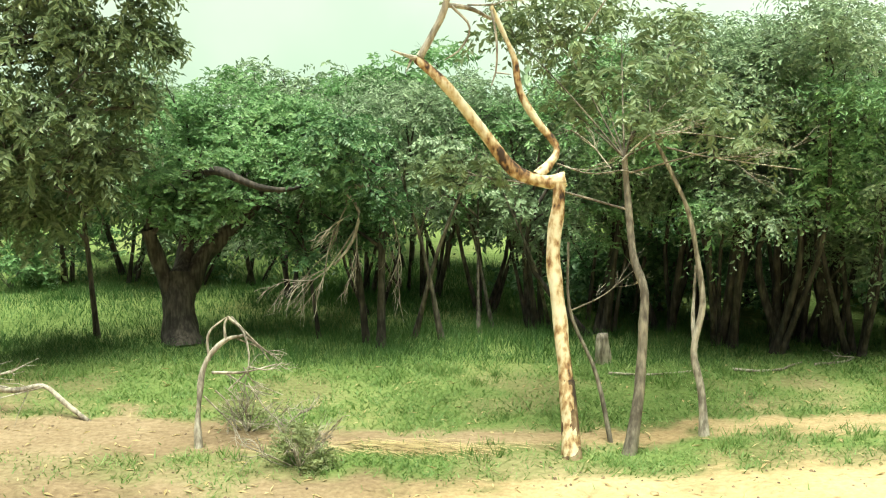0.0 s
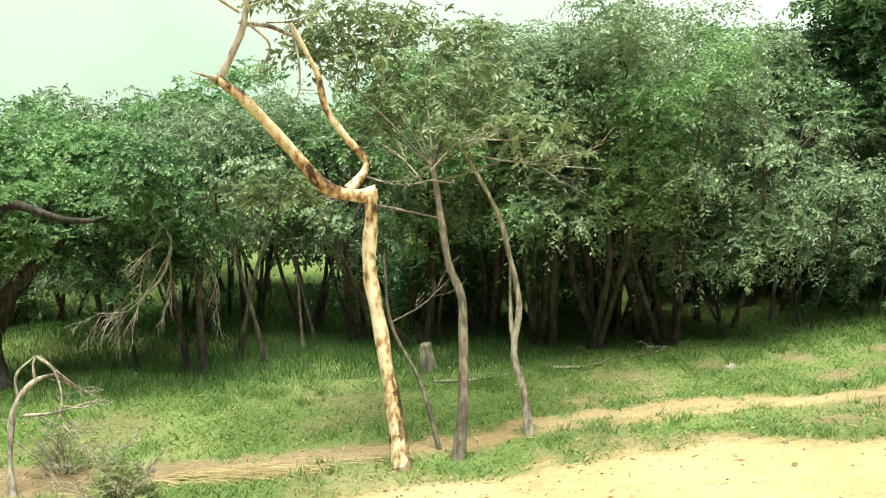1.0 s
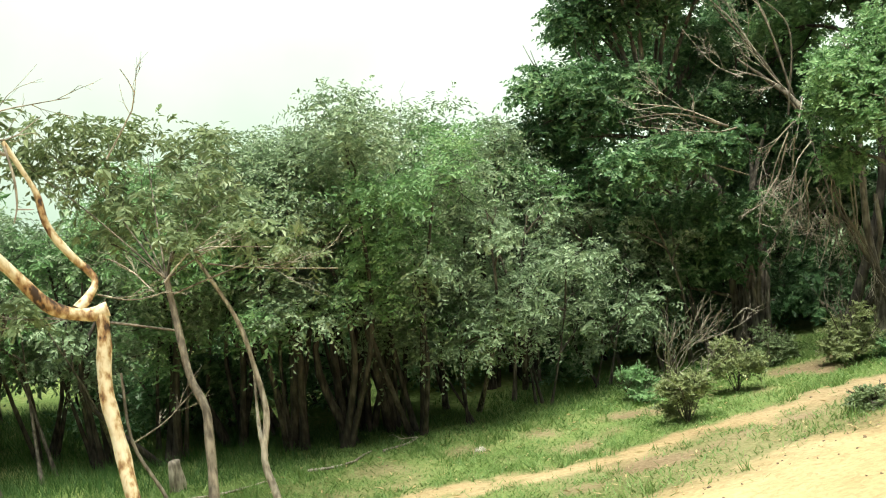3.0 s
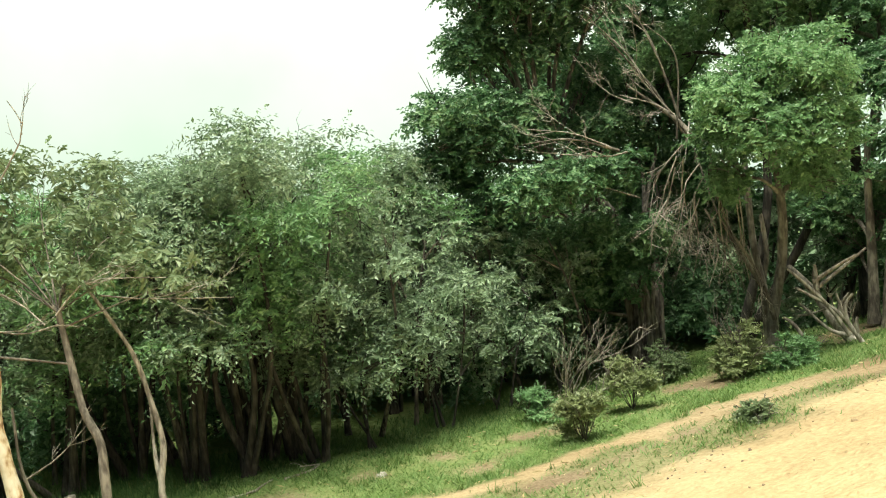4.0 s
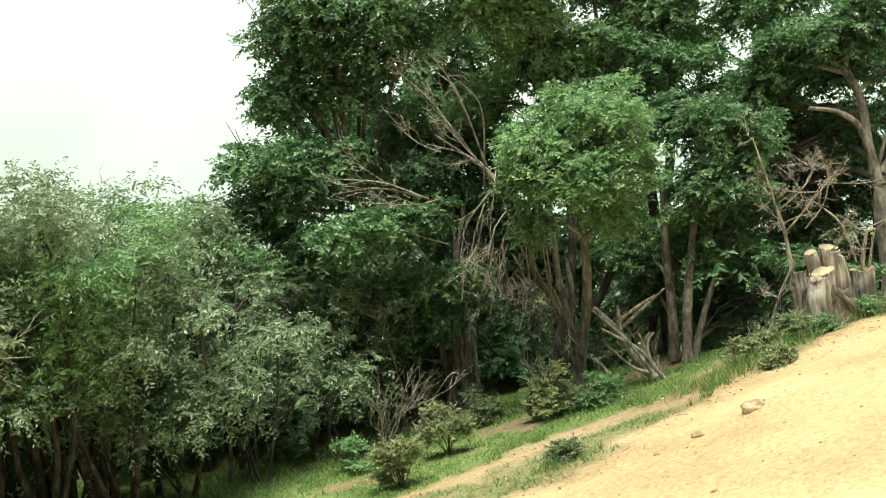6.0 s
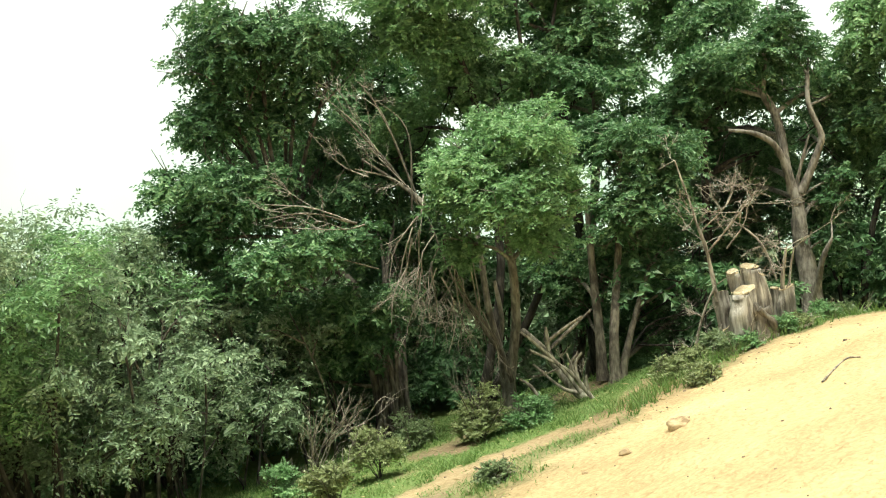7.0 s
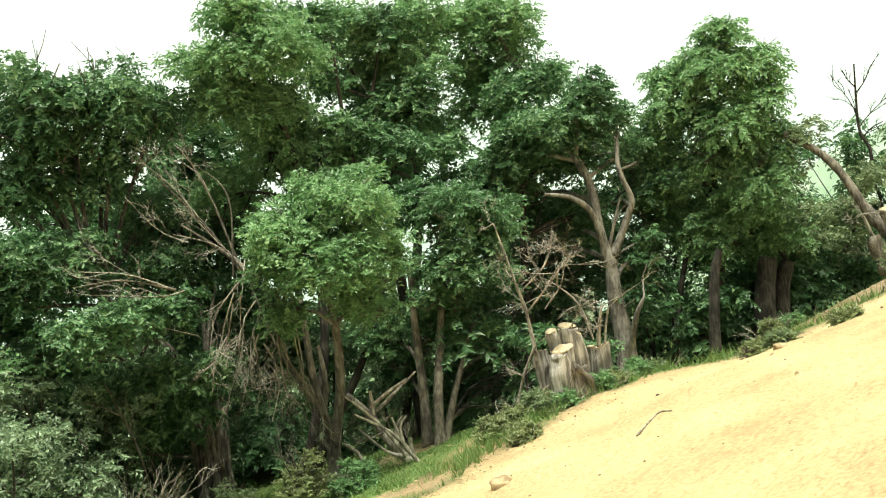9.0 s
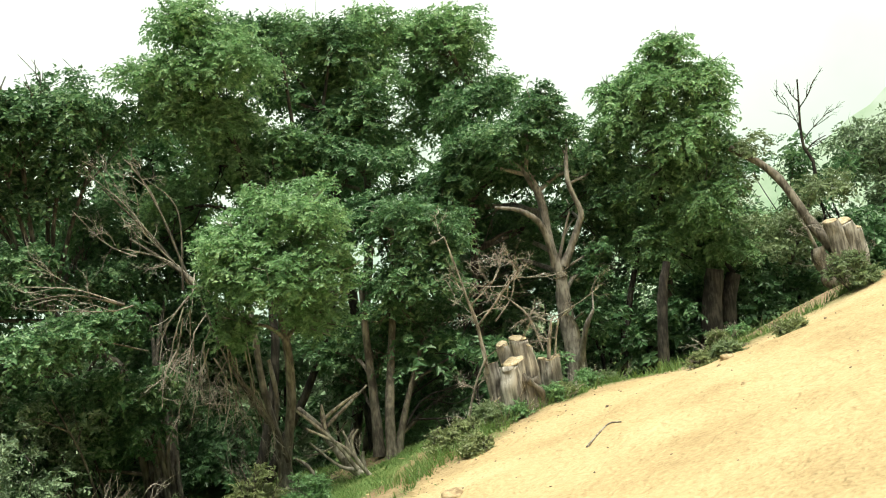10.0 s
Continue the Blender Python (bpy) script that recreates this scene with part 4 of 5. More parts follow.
# ---- the great tree at the foot of the slope ----
tree("great_tree", "great spreading tree with fluted trunks and dense green crown", (7.46, 9.81, 0.03),
     [([(7.53, 9.86, -0.01), (7.58, 9.93, 0.45), (7.63, 9.98, 0.95), (7.40, 10.11, 1.73), (6.79, 10.30, 2.43)], 0.075, 0.05),
      ([(7.57, 9.71, 0.00), (7.64, 9.77, 0.52), (7.71, 9.81, 1.07), (7.75, 9.97, 1.69)], 0.06, 0.04),
      ([(7.35, 9.87, 0.05), (7.41, 9.93, 0.48), (7.33, 9.97, 1.12), (6.86, 9.99, 1.68)], 0.05, 0.03),
      ([(7.34, 9.75, 0.01), (7.41, 9.81, 0.49), (7.41, 9.92, 1.11)], 0.035, 0.025),
      ([(7.56, 9.58, -0.01), (7.61, 9.66, 0.47), (7.70, 9.70, 1.07)], 0.035, 0.025),
      ([(7.39, 9.59, 0.02), (7.44, 9.66, 0.50), (7.48, 9.72, 1.04)], 0.04, 0.025),
      ([(7.30, 9.80, 0.10), (7.42, 9.72, 0.70), (7.34, 9.81, 1.11)], 0.028, 0.014),
      ([(7.35, 9.75, 0.09), (7.39, 9.74, 0.57), (7.51, 9.65, 1.15)], 0.028, 0.014),
      ([(7.39, 9.72, 0.07), (7.49, 9.65, 0.55), (7.53, 9.63, 1.11)], 0.028, 0.014),
      ([(7.44, 9.68, 0.08), (7.49, 9.65, 0.69), (7.59, 9.58, 1.17)], 0.028, 0.014),
      ([(7.47, 9.65, 0.05), (7.51, 9.63, 0.54), (7.43, 9.72, 1.02)], 0.028, 0.014),
      ([(7.28, 9.82, 0.11), (7.36, 9.76, 0.43), (7.45, 9.70, 0.84)], 0.028, 0.014)],
     [(6.38, 10.26, 4.58, 0.56), (6.20, 10.44, 4.10, 0.48), (6.76, 10.31, 4.34, 0.63), (7.32, 10.18, 4.43, 0.60), (7.73, 10.15, 4.36, 0.45), (7.08, 10.44, 3.74, 0.67), (6.38, 10.63, 3.69, 0.56), (6.12, 10.55, 3.52, 0.30),
      (5.87, 10.29, 2.87, 0.57), (5.68, 10.36, 2.86, 0.44), (6.44, 10.20, 2.80, 0.48), (5.74, 10.36, 2.44, 0.40), (5.99, 9.53, 2.10, 0.40), (6.41, 9.27, 2.19, 0.37), (6.84, 9.11, 2.20, 0.29), (6.38, 10.66, 1.59, 0.59), (7.04, 10.47, 1.27, 0.60), (7.72, 10.14, 1.33, 0.51), (7.46, 10.50, 2.72, 0.52), (8.24, 10.68, 2.92, 0.57), (7.95, 10.86, 3.30, 0.54), (8.68, 10.47, 2.99, 0.51), (8.24, 10.69, 2.38, 0.54), (8.60, 10.53, 1.85, 0.54),
      (6.03, 10.30, 1.85, 0.35), (6.33, 10.09, 1.60, 0.37), (6.66, 9.86, 1.47, 0.37), (6.98, 9.53, 1.48, 0.35), (6.31, 10.31, 1.27, 0.33), (6.70, 10.05, 1.09, 0.35), (7.04, 9.82, 0.98, 0.33), (7.22, 9.47, 1.15, 0.30), (7.31, 9.21, 1.59, 0.28), (5.97, 10.48, 2.17, 0.30), (6.66, 10.28, 0.78, 0.28)],
     M_LEAF, M_BARK, leaf=0.06, density=310, droop=0.6, sides=11)
tree("back_tree", "dark tree standing behind the great tree", on(9.6, 11.8),
     [([on(9.6, 11.8), on(9.5, 11.9, 1.5), on(9.3, 12.0, 3.2)], 0.09, 0.04)],
     [(7.85, 12.62, 2.66, 0.74), (9.11, 11.74, 3.47, 0.74), (9.75, 11.29, 2.32, 0.78), (9.72, 11.00, 1.42, 0.66), (8.33, 12.30, 1.78, 0.74), (10.30, 10.76, 1.39, 0.67), (7.43, 12.37, 3.39, 0.58), (8.87, 11.45, 1.86, 0.65), (8.27, 12.34, 3.24, 0.67), (11.53, 10.40, 3.44, 0.62), (10.95, 10.74, 2.13, 0.69), (9.21, 11.32, 4.28, 0.59), (9.35, 11.28, 3.76, 0.59), (8.85, 11.63, 3.98, 0.51)],
     M_LEAF, M_BARK_DARK, leaf=0.085, density=120, droop=0.6, gaps=0.02, sprigs=2)
tree("back_tree", "leafy green tree filling the gaps behind the tall crowns", on(10.6, 9.6),
     [([on(10.6, 9.6), (10.20, 9.24, 2.25), (10.25, 9.34, 4.35)], 0.08, 0.04), ([on(11.9, 8.9), (11.32, 8.17, 2.30), (11.57, 8.17, 3.84)], 0.07, 0.03)],
     [(9.77, 9.77, 5.33, 0.42), (9.81, 9.71, 4.66, 0.48), (10.45, 9.24, 5.07, 0.46), (10.49, 9.20, 4.28, 0.50), (9.88, 9.31, 3.86, 0.45), (10.32, 8.76, 3.55, 0.45), (11.70, 8.00, 4.27, 0.44), (11.20, 8.31, 3.20, 0.46), (11.61, 7.81, 3.28, 0.42), (12.83, 7.24, 3.33, 0.39), (12.69, 7.09, 2.73, 0.47), (9.30, 9.87, 4.11, 0.40), (10.75, 8.56, 3.02, 0.45), (10.20, 8.92, 2.90, 0.40), (11.95, 7.70, 2.61, 0.42)],
     M_LEAF, M_BARK_DARK, leaf=0.065, density=250, droop=0.5, gaps=0.08, sprigs=2)
M_BOUGH = bark_material("grey_dead_bough", (0.2, 0.175, 0.14), (0.36, 0.325, 0.265), (0.54, 0.50, 0.42))
t = thing("dead_bough", (7.71, 9.08, 2.44), "bare dead boughs with hanging grey twigs", "branch")
for pts, r in (([(7.71, 9.08, 2.44), (7.39, 9.19, 3.01), (6.96, 9.33, 3.58)], 0.04), ([(7.68, 9.10, 2.56), (7.48, 9.21, 3.42), (7.27, 9.31, 3.86)], 0.03), ([(6.74, 8.93, 2.40), (6.31, 9.11, 2.56), (5.91, 9.36, 2.56)], 0.025), ([(7.50, 8.99, 2.45), (7.53, 8.93, 3.26), (7.28, 9.09, 3.65)], 0.02), ([(6.92, 8.91, 1.92), (6.57, 9.05, 2.07), (6.39, 9.16, 2.10)], 0.015), ([(7.97, 8.46, 0.89), (7.75, 8.75, 1.64), (7.67, 8.98, 2.43)], 0.03), ([(7.94, 8.29, 0.59), (7.86, 8.39, 1.08), (7.69, 8.56, 1.54), (7.60, 8.67, 2.16)], 0.05), ([(7.63, 8.64, 2.36), (7.56, 8.62, 1.97), (7.53, 8.59, 2.13)], 0.03), ([(7.60, 8.82, 2.44), (7.51, 9.04, 2.68), (7.26, 9.41, 3.05)], 0.06)):
    g = Geo()
    tube(g, pts, r * 0.55, r * 0.2, 7, 14, 0.25)
    part("bough", g, M_BARK_TAN, t)
for a, b, k in (((7.39, 9.19, 3.01), (6.87, 9.37, 3.71), 0), ((7.49, 9.10, 3.17), (7.24, 9.11, 3.71), 0), ((7.24, 9.31, 2.86), (6.82, 9.68, 3.41), 0), ((7.60, 9.00, 2.60), (7.10, 9.10, 3.20), 0), ((7.55, 9.05, 2.70), (7.00, 9.20, 2.95), 0), ((6.74, 8.93, 2.40), (5.95, 9.30, 2.70), 0), ((6.85, 8.95, 2.38), (6.10, 9.20, 2.45), 0), ((7.54, 8.96, 2.39), (7.09, 9.02, 1.70), -1), ((7.67, 8.98, 2.61), (7.29, 8.64, 2.22), -1), ((7.19, 8.83, 1.87), (6.96, 8.88, 1.35), -1), ((7.37, 8.79, 1.87), (7.15, 8.90, 1.26), -1), ((7.54, 8.77, 1.84), (7.33, 8.94, 1.14), -1), ((7.37, 8.65, 1.85), (7.52, 8.97, 1.01), -1), ((7.52, 8.64, 1.52), (7.34, 8.51, 0.99), -1), ((7.72, 8.60, 1.72), (7.55, 8.54, 1.10), -1), ((7.54, 8.50, 1.73), (7.73, 8.57, 0.97), -1), ((7.73, 8.46, 1.80), (7.93, 8.59, 0.94), -1), ((7.84, 8.48, 1.33), (7.69, 8.19, 0.79), -1), ((7.29, 8.75, 2.29), (7.18, 8.90, 1.67), -1), ((7.33, 8.84, 2.18), (7.15, 9.12, 1.48), -1), ((7.62, 8.71, 2.11), (7.52, 8.98, 1.31), -1), ((7.44, 8.59, 1.75), (7.39, 8.48, 1.20), -1), ((7.55, 8.64, 2.12), (7.42, 8.66, 1.49), -1), ((7.82, 8.52, 1.92), (7.78, 8.53, 1.19), -1), ((7.33, 8.71, 2.25), (7.41, 9.08, 1.44), -1), ((7.50, 8.69, 2.18), (7.25, 8.62, 1.65), -1)):
    g = Geo()
    twigs(g, a, b, 0.5, 3, 0.009, 4, (0, 0, 0.15 * k))
    part("twig", g, M_BOUGH, t)

tree("round_tree", "slim tan trunk with a round bright green crown", (7.87, 8.24, 0.23),
     [([(7.91, 8.29, 0.21), (7.96, 8.34, 0.62), (8.11, 8.31, 1.17), (8.11, 8.25, 1.74), (8.10, 8.29, 2.30)], 0.062, 0.035),
      ([(8.08, 8.56, 0.31), (8.09, 8.57, 0.79), (8.05, 8.63, 1.35), (8.09, 8.70, 2.22)], 0.05, 0.03),
      ([(8.11, 8.62, 0.89), (8.17, 8.58, 1.22), (8.16, 8.61, 1.61)], 0.03, 0.02)],
     [(7.56, 8.02, 2.75, 0.47), (7.97, 7.64, 2.83, 0.47), (8.29, 7.61, 2.41, 0.31), (7.70, 7.77, 2.38, 0.52), (7.53, 8.32, 2.45, 0.31), (8.15, 7.74, 2.04, 0.36), (7.87, 8.13, 3.07, 0.37), (8.32, 7.84, 3.18, 0.31), (7.70, 8.43, 2.04, 0.29)],
     M_LEAF_FRESH, M_BARK_SMOOTH, leaf=0.053, density=460, droop=0.4)
tree("tall_tree", "tall tree with a high bushy crown behind the others", on(8.6, 9.6),
     [([on(8.6, 9.6), (8.87, 9.25, 1.74), (8.87, 9.34, 3.55), (8.75, 9.37, 4.14), (8.57, 9.41, 4.72)], 0.055, 0.025),
      ([on(8.8, 9.7), (9.58, 8.99, 2.01), (9.73, 9.33, 3.85), (9.59, 9.22, 5.04)], 0.05, 0.015)],
     [(8.20, 9.47, 4.67, 0.60), (8.71, 9.26, 4.82, 0.61), (8.56, 9.52, 4.23, 0.48), (8.05, 9.64, 4.39, 0.35), (8.76, 9.33, 4.33, 0.39), (8.77, 9.67, 3.80, 0.46), (9.22, 9.44, 3.55, 0.43), (8.47, 9.37, 5.22, 0.48), (8.41, 10.14, 3.37, 0.53), (9.53, 9.51, 3.89, 0.40)],
     M_LEAF_FRESH, M_BARK_DARK, leaf=0.06, density=360)
tree("tall_tree", "tall thin-crowned tree with pale bare shoots", on(10.4, 10.2),
     [([on(10.4, 10.2), (10.87, 9.67, 1.90), (11.17, 9.59, 3.63), (11.12, 9.66, 5.12)], 0.08, 0.03),
      ([on(10.6, 10.2), (11.54, 9.54, 2.56), (12.35, 8.40, 3.95), (12.12, 8.55, 4.75), (11.91, 8.66, 5.28)], 0.07, 0.02)],
     [(10.53, 9.68, 5.18, 0.62), (10.88, 9.42, 4.70, 0.62), (10.54, 9.82, 4.56, 0.43), (10.59, 9.59, 3.91, 0.39), (11.57, 9.41, 3.85, 0.45), (11.13, 9.55, 4.21, 0.44), (11.88, 9.24, 5.13, 0.61), (12.27, 8.85, 4.75, 0.61), (12.04, 9.18, 4.59, 0.42), (12.63, 8.43, 4.44, 0.34), (11.95, 8.90, 4.16, 0.45), (12.23, 8.71, 5.39, 0.53), (11.11, 9.31, 5.33, 0.51), (10.24, 9.69, 3.68, 0.39)],
     M_LEAF_FRESH, M_BARK_TAN, leaf=0.06, density=320)
tree("bushy_tree", "bushy dark green tree with clustered grey trunks", (8.40, 7.47, 0.43),
     [([(8.79, 7.68, 0.39), (8.88, 7.70, 0.88), (9.18, 7.79, 1.61), (9.44, 7.84, 2.37)], 0.06, 0.03),
      ([(8.87, 7.91, 0.43), (8.95, 7.95, 0.99), (9.07, 8.05, 1.64), (9.19, 8.12, 2.30)], 0.06, 0.03),
      ([(8.91, 7.71, 0.39), (9.08, 7.64, 0.90), (9.54, 7.67, 1.54)], 0.045, 0.02)],
     [(9.44, 7.68, 2.72, 0.51), (9.56, 7.55, 2.27, 0.48), (9.34, 7.80, 2.07, 0.45), (9.85, 7.51, 2.48, 0.37), (9.51, 8.21, 2.91, 0.44), (10.10, 7.52, 2.65, 0.28), (9.71, 7.95, 1.66, 0.41), (9.51, 8.46, 1.60, 0.38), (9.30, 8.81, 1.52, 0.38), (10.29, 7.90, 1.84, 0.39), (9.53, 8.67, 1.09, 0.32), (10.16, 8.27, 1.09, 0.39), (12.15, 8.78, 2.04, 0.48), (12.15, 8.72, 1.36, 0.48), (11.38, 8.88, 1.27, 0.43), (12.75, 8.44, 1.72, 0.49), (12.85, 8.32, 2.30, 0.46), (11.58, 8.56, 0.86, 0.43)],
     M_LEAF, M_BARK_TAN, leaf=0.06, density=270)

# leaning dead wood under the trees
t = thing("fallen_tree", (8.11, 7.41, 0.41), "fallen dead tree leaning under the crown, bleached grey", "dead tree")
g = Geo()
tube(g, [(8.23, 7.53, 0.36), (8.19, 7.76, 0.56), (8.24, 8.07, 0.86), (8.25, 8.37, 1.07)], 0.05, 0.03, 9, 14, 0.15)
part("trunk", g, M_DEAD, t)
for pts in ([(8.21, 7.94, 0.78), (8.19, 7.99, 0.96), (8.22, 7.99, 1.11)], [(8.21, 7.96, 0.89), (8.48, 7.86, 1.07), (8.71, 7.80, 1.21)], [(8.15, 7.65, 0.54), (8.18, 7.68, 0.73), (8.26, 7.62, 0.85)], [(8.19, 7.59, 0.45), (8.07, 7.73, 0.53), (7.99, 8.00, 0.77)], [(8.12, 7.38, 0.43), (7.98, 7.52, 0.73), (7.73, 7.76, 0.97)], [(8.05, 7.45, 0.49), (7.90, 7.60, 0.84), (7.69, 7.80, 1.15)], [(8.13, 7.37, 0.41), (8.04, 7.46, 0.62), (7.99, 7.52, 0.89)], [(8.04, 7.46, 0.62), (8.04, 7.47, 0.78), (8.10, 7.42, 0.88)], [(8.10, 7.41, 0.51), (8.10, 7.41, 0.61), (8.11, 7.40, 0.66)], [(7.87, 7.63, 0.94), (7.87, 7.63, 1.07), (7.87, 7.64, 1.17)], [(7.74, 7.73, 0.52), (7.69, 7.78, 0.63), (7.63, 7.84, 0.70)], [(7.85, 7.65, 1.01), (8.01, 7.51, 1.14), (8.14, 7.39, 1.23)]):
    g = Geo()
    tube(g, pts, 0.022, 0.012, 7, 8, 0.1)
    part("branch", g, M_DEAD, t)
for a, b in (((8.15, 7.65, 0.54), (8.07, 7.67, 0.87)), ((8.21, 7.57, 0.44), (8.18, 7.53, 0.70)), ((8.16, 7.83, 0.70), (7.97, 8.00, 0.66))):
    g = Geo()
    twigs(g, a, b, 0.4, 2, 0.01, 4)
    part("twig", g, M_DEAD, t)


# ---- lopped stumps ----
def stump(label, base, posts, shoots=(), burls=()):
    """Lopped stems with slanting sawn tops, knots of old bark and thin shoots."""
    ob = thing("stump", base, label, "stump", "lopped stumps")
    for pts, r0, r1, tilt in posts:
        g = Geo()
        slant = (tilt[0], tilt[1], 0)
        tube(g, pts, r0, r1, 30, 18, 0.16, 0.4, slant=slant, flute=0.08)
        p = part("trunk", g, M_STUMP, ob, "weathered grey wood with sawn top")
        c = curve(pts, 12)
        g = Geo()
        d = unit(c[-1] - c[-2])
        tube(g, [c[-1] - d * 0.02, c[-1] - d * 0.004, c[-1] + d * 0.006], r1 * 0.9, r1 * 0.9, 30, 3, 0.16, 0, True, slant=slant, flute=0.06)
        part("cut_face", g, M_CUT, p, "pale sawn wood")
    for pts, r0, r1 in burls:
        g = Geo()
        tube(g, pts, r0, r1, 16, 12, 0.5, 0.0, True, flute=0.14)
        part("burl", g, M_BARK_TAN, ob, "knotted brown bark")
    for pts, r0, r1 in shoots:
        g = Geo()
        tube(g, pts, r0, r1, 7, 0, 0.2)
        for k in range(5):
            i = int(rng.integers(1, len(pts)))
            q = np.array(pts[i])
            twigs(g, q, q + rng.normal(size=3) * np.array([0.2, 0.2, 0.12]) + np.array([0, 0, 0.1]), 0.5, 2, 0.005, 5, sides=3)
        part("branch", g, M_DEAD, ob)
    return ob


stump("cluster of lopped grey stumps with slanting pale sawn tops", (9.12, 6.26, 0.73),
      [([(9.08, 6.22, 0.62), (9.09, 6.23, 1.00), (9.13, 6.23, 1.29)], 0.135, 0.115, (0.62, 0.02)),
       ([(9.38, 6.26, 0.70), (9.36, 6.26, 1.21), (9.35, 6.28, 1.50)], 0.11, 0.085, (0.1, 0.35)),
       ([(9.39, 6.16, 0.75), (9.38, 6.16, 1.21), (9.36, 6.17, 1.42)], 0.06, 0.03, (-0.5, 0.9)),
       ([(9.30, 6.42, 0.70), (9.30, 6.42, 1.28), (9.28, 6.43, 1.46)], 0.075, 0.06, (0.2, 0.3)),
       ([(9.20, 6.53, 0.62), (9.20, 6.53, 1.07), (9.18, 6.54, 1.26)], 0.09, 0.075, (-0.3, -0.5)),
       ([(9.06, 6.39, 0.55), (9.06, 6.39, 0.83), (9.05, 6.40, 0.95)], 0.06, 0.045, (0.3, -0.7))],
      [([(8.89, 6.75, 0.60), (8.99, 6.63, 1.07), (9.09, 6.51, 1.36)], 0.016, 0.013), ([(9.13, 6.54, 1.20), (9.11, 6.57, 1.67), (9.07, 6.61, 1.93), (9.04, 6.65, 2.18), (8.98, 6.72, 2.60)], 0.026, 0.008), ([(9.10, 6.53, 1.30), (9.14, 6.61, 1.76), (9.10, 6.66, 2.04)], 0.018, 0.007), ([(9.79, 6.30, 1.30), (9.73, 6.37, 1.66), (9.60, 6.52, 1.89), (9.43, 6.58, 2.00)], 0.014, 0.006),
       ([(9.07, 6.54, 1.68), (9.19, 6.40, 1.86), (9.29, 6.27, 2.03), (9.43, 6.22, 2.16)], 0.011, 0.005), ([(9.05, 6.56, 1.90), (9.21, 6.37, 2.10), (9.30, 6.30, 2.28)], 0.010, 0.004), ([(9.19, 6.40, 1.70), (9.36, 6.30, 1.90), (9.43, 6.26, 2.10)], 0.009, 0.004), ([(9.60, 6.52, 1.89), (9.50, 6.40, 2.05), (9.40, 6.30, 2.12)], 0.009, 0.004)],
      [([(9.12, 6.14, 0.80), (9.17, 6.10, 0.98), (9.14, 6.18, 1.18)], 0.06, 0.045), ([(9.28, 6.06, 0.80), (9.22, 6.06, 0.98), (9.16, 6.11, 1.12)], 0.065, 0.04), ([(9.38, 6.08, 0.78), (9.35, 6.10, 0.95), (9.31, 6.14, 1.10)], 0.055, 0.035)])
stump("short split stump with pale upright splinters", (9.73, 6.20, 0.79),
      [([(9.73, 6.21, 0.70), (9.74, 6.20, 1.05), (9.75, 6.19, 1.23)], 0.115, 0.095, (0.3, -0.25)), ([(9.66, 6.26, 0.72), (9.68, 6.26, 1.00), (9.68, 6.26, 1.24)], 0.05, 0.045, (0.1, 0.2))],
      [([(9.68, 6.20, 1.10), (9.71, 6.16, 1.40), (9.75, 6.12, 1.63)], 0.026, 0.010), ([(9.77, 6.17, 1.15), (9.80, 6.13, 1.43), (9.83, 6.09, 1.61)], 0.014, 0.008)])
stump("lopped leaning stumps at the top of the slope", on(13.6, 4.4),
      [([(13.52, 4.42, 0.95), (13.43, 4.45, 1.84), (13.39, 4.50, 2.15)], 0.11, 0.085, (0.15, 0.2)), ([(13.68, 4.34, 0.95), (13.62, 4.38, 1.84), (13.58, 4.43, 2.12)], 0.12, 0.10, (0.35, 0.25)), ([(13.82, 4.30, 0.95), (13.79, 4.33, 1.77), (13.78, 4.35, 2.03)], 0.10, 0.07, (0.1, 0.4))],
      [([(13.42, 4.66, 1.70), (13.34, 4.72, 1.95), (13.30, 4.76, 2.12)], 0.03, 0.014)],
      [([(13.36, 4.68, 1.85), (13.36, 4.62, 1.62), (13.44, 4.46, 1.30)], 0.08, 0.12)])

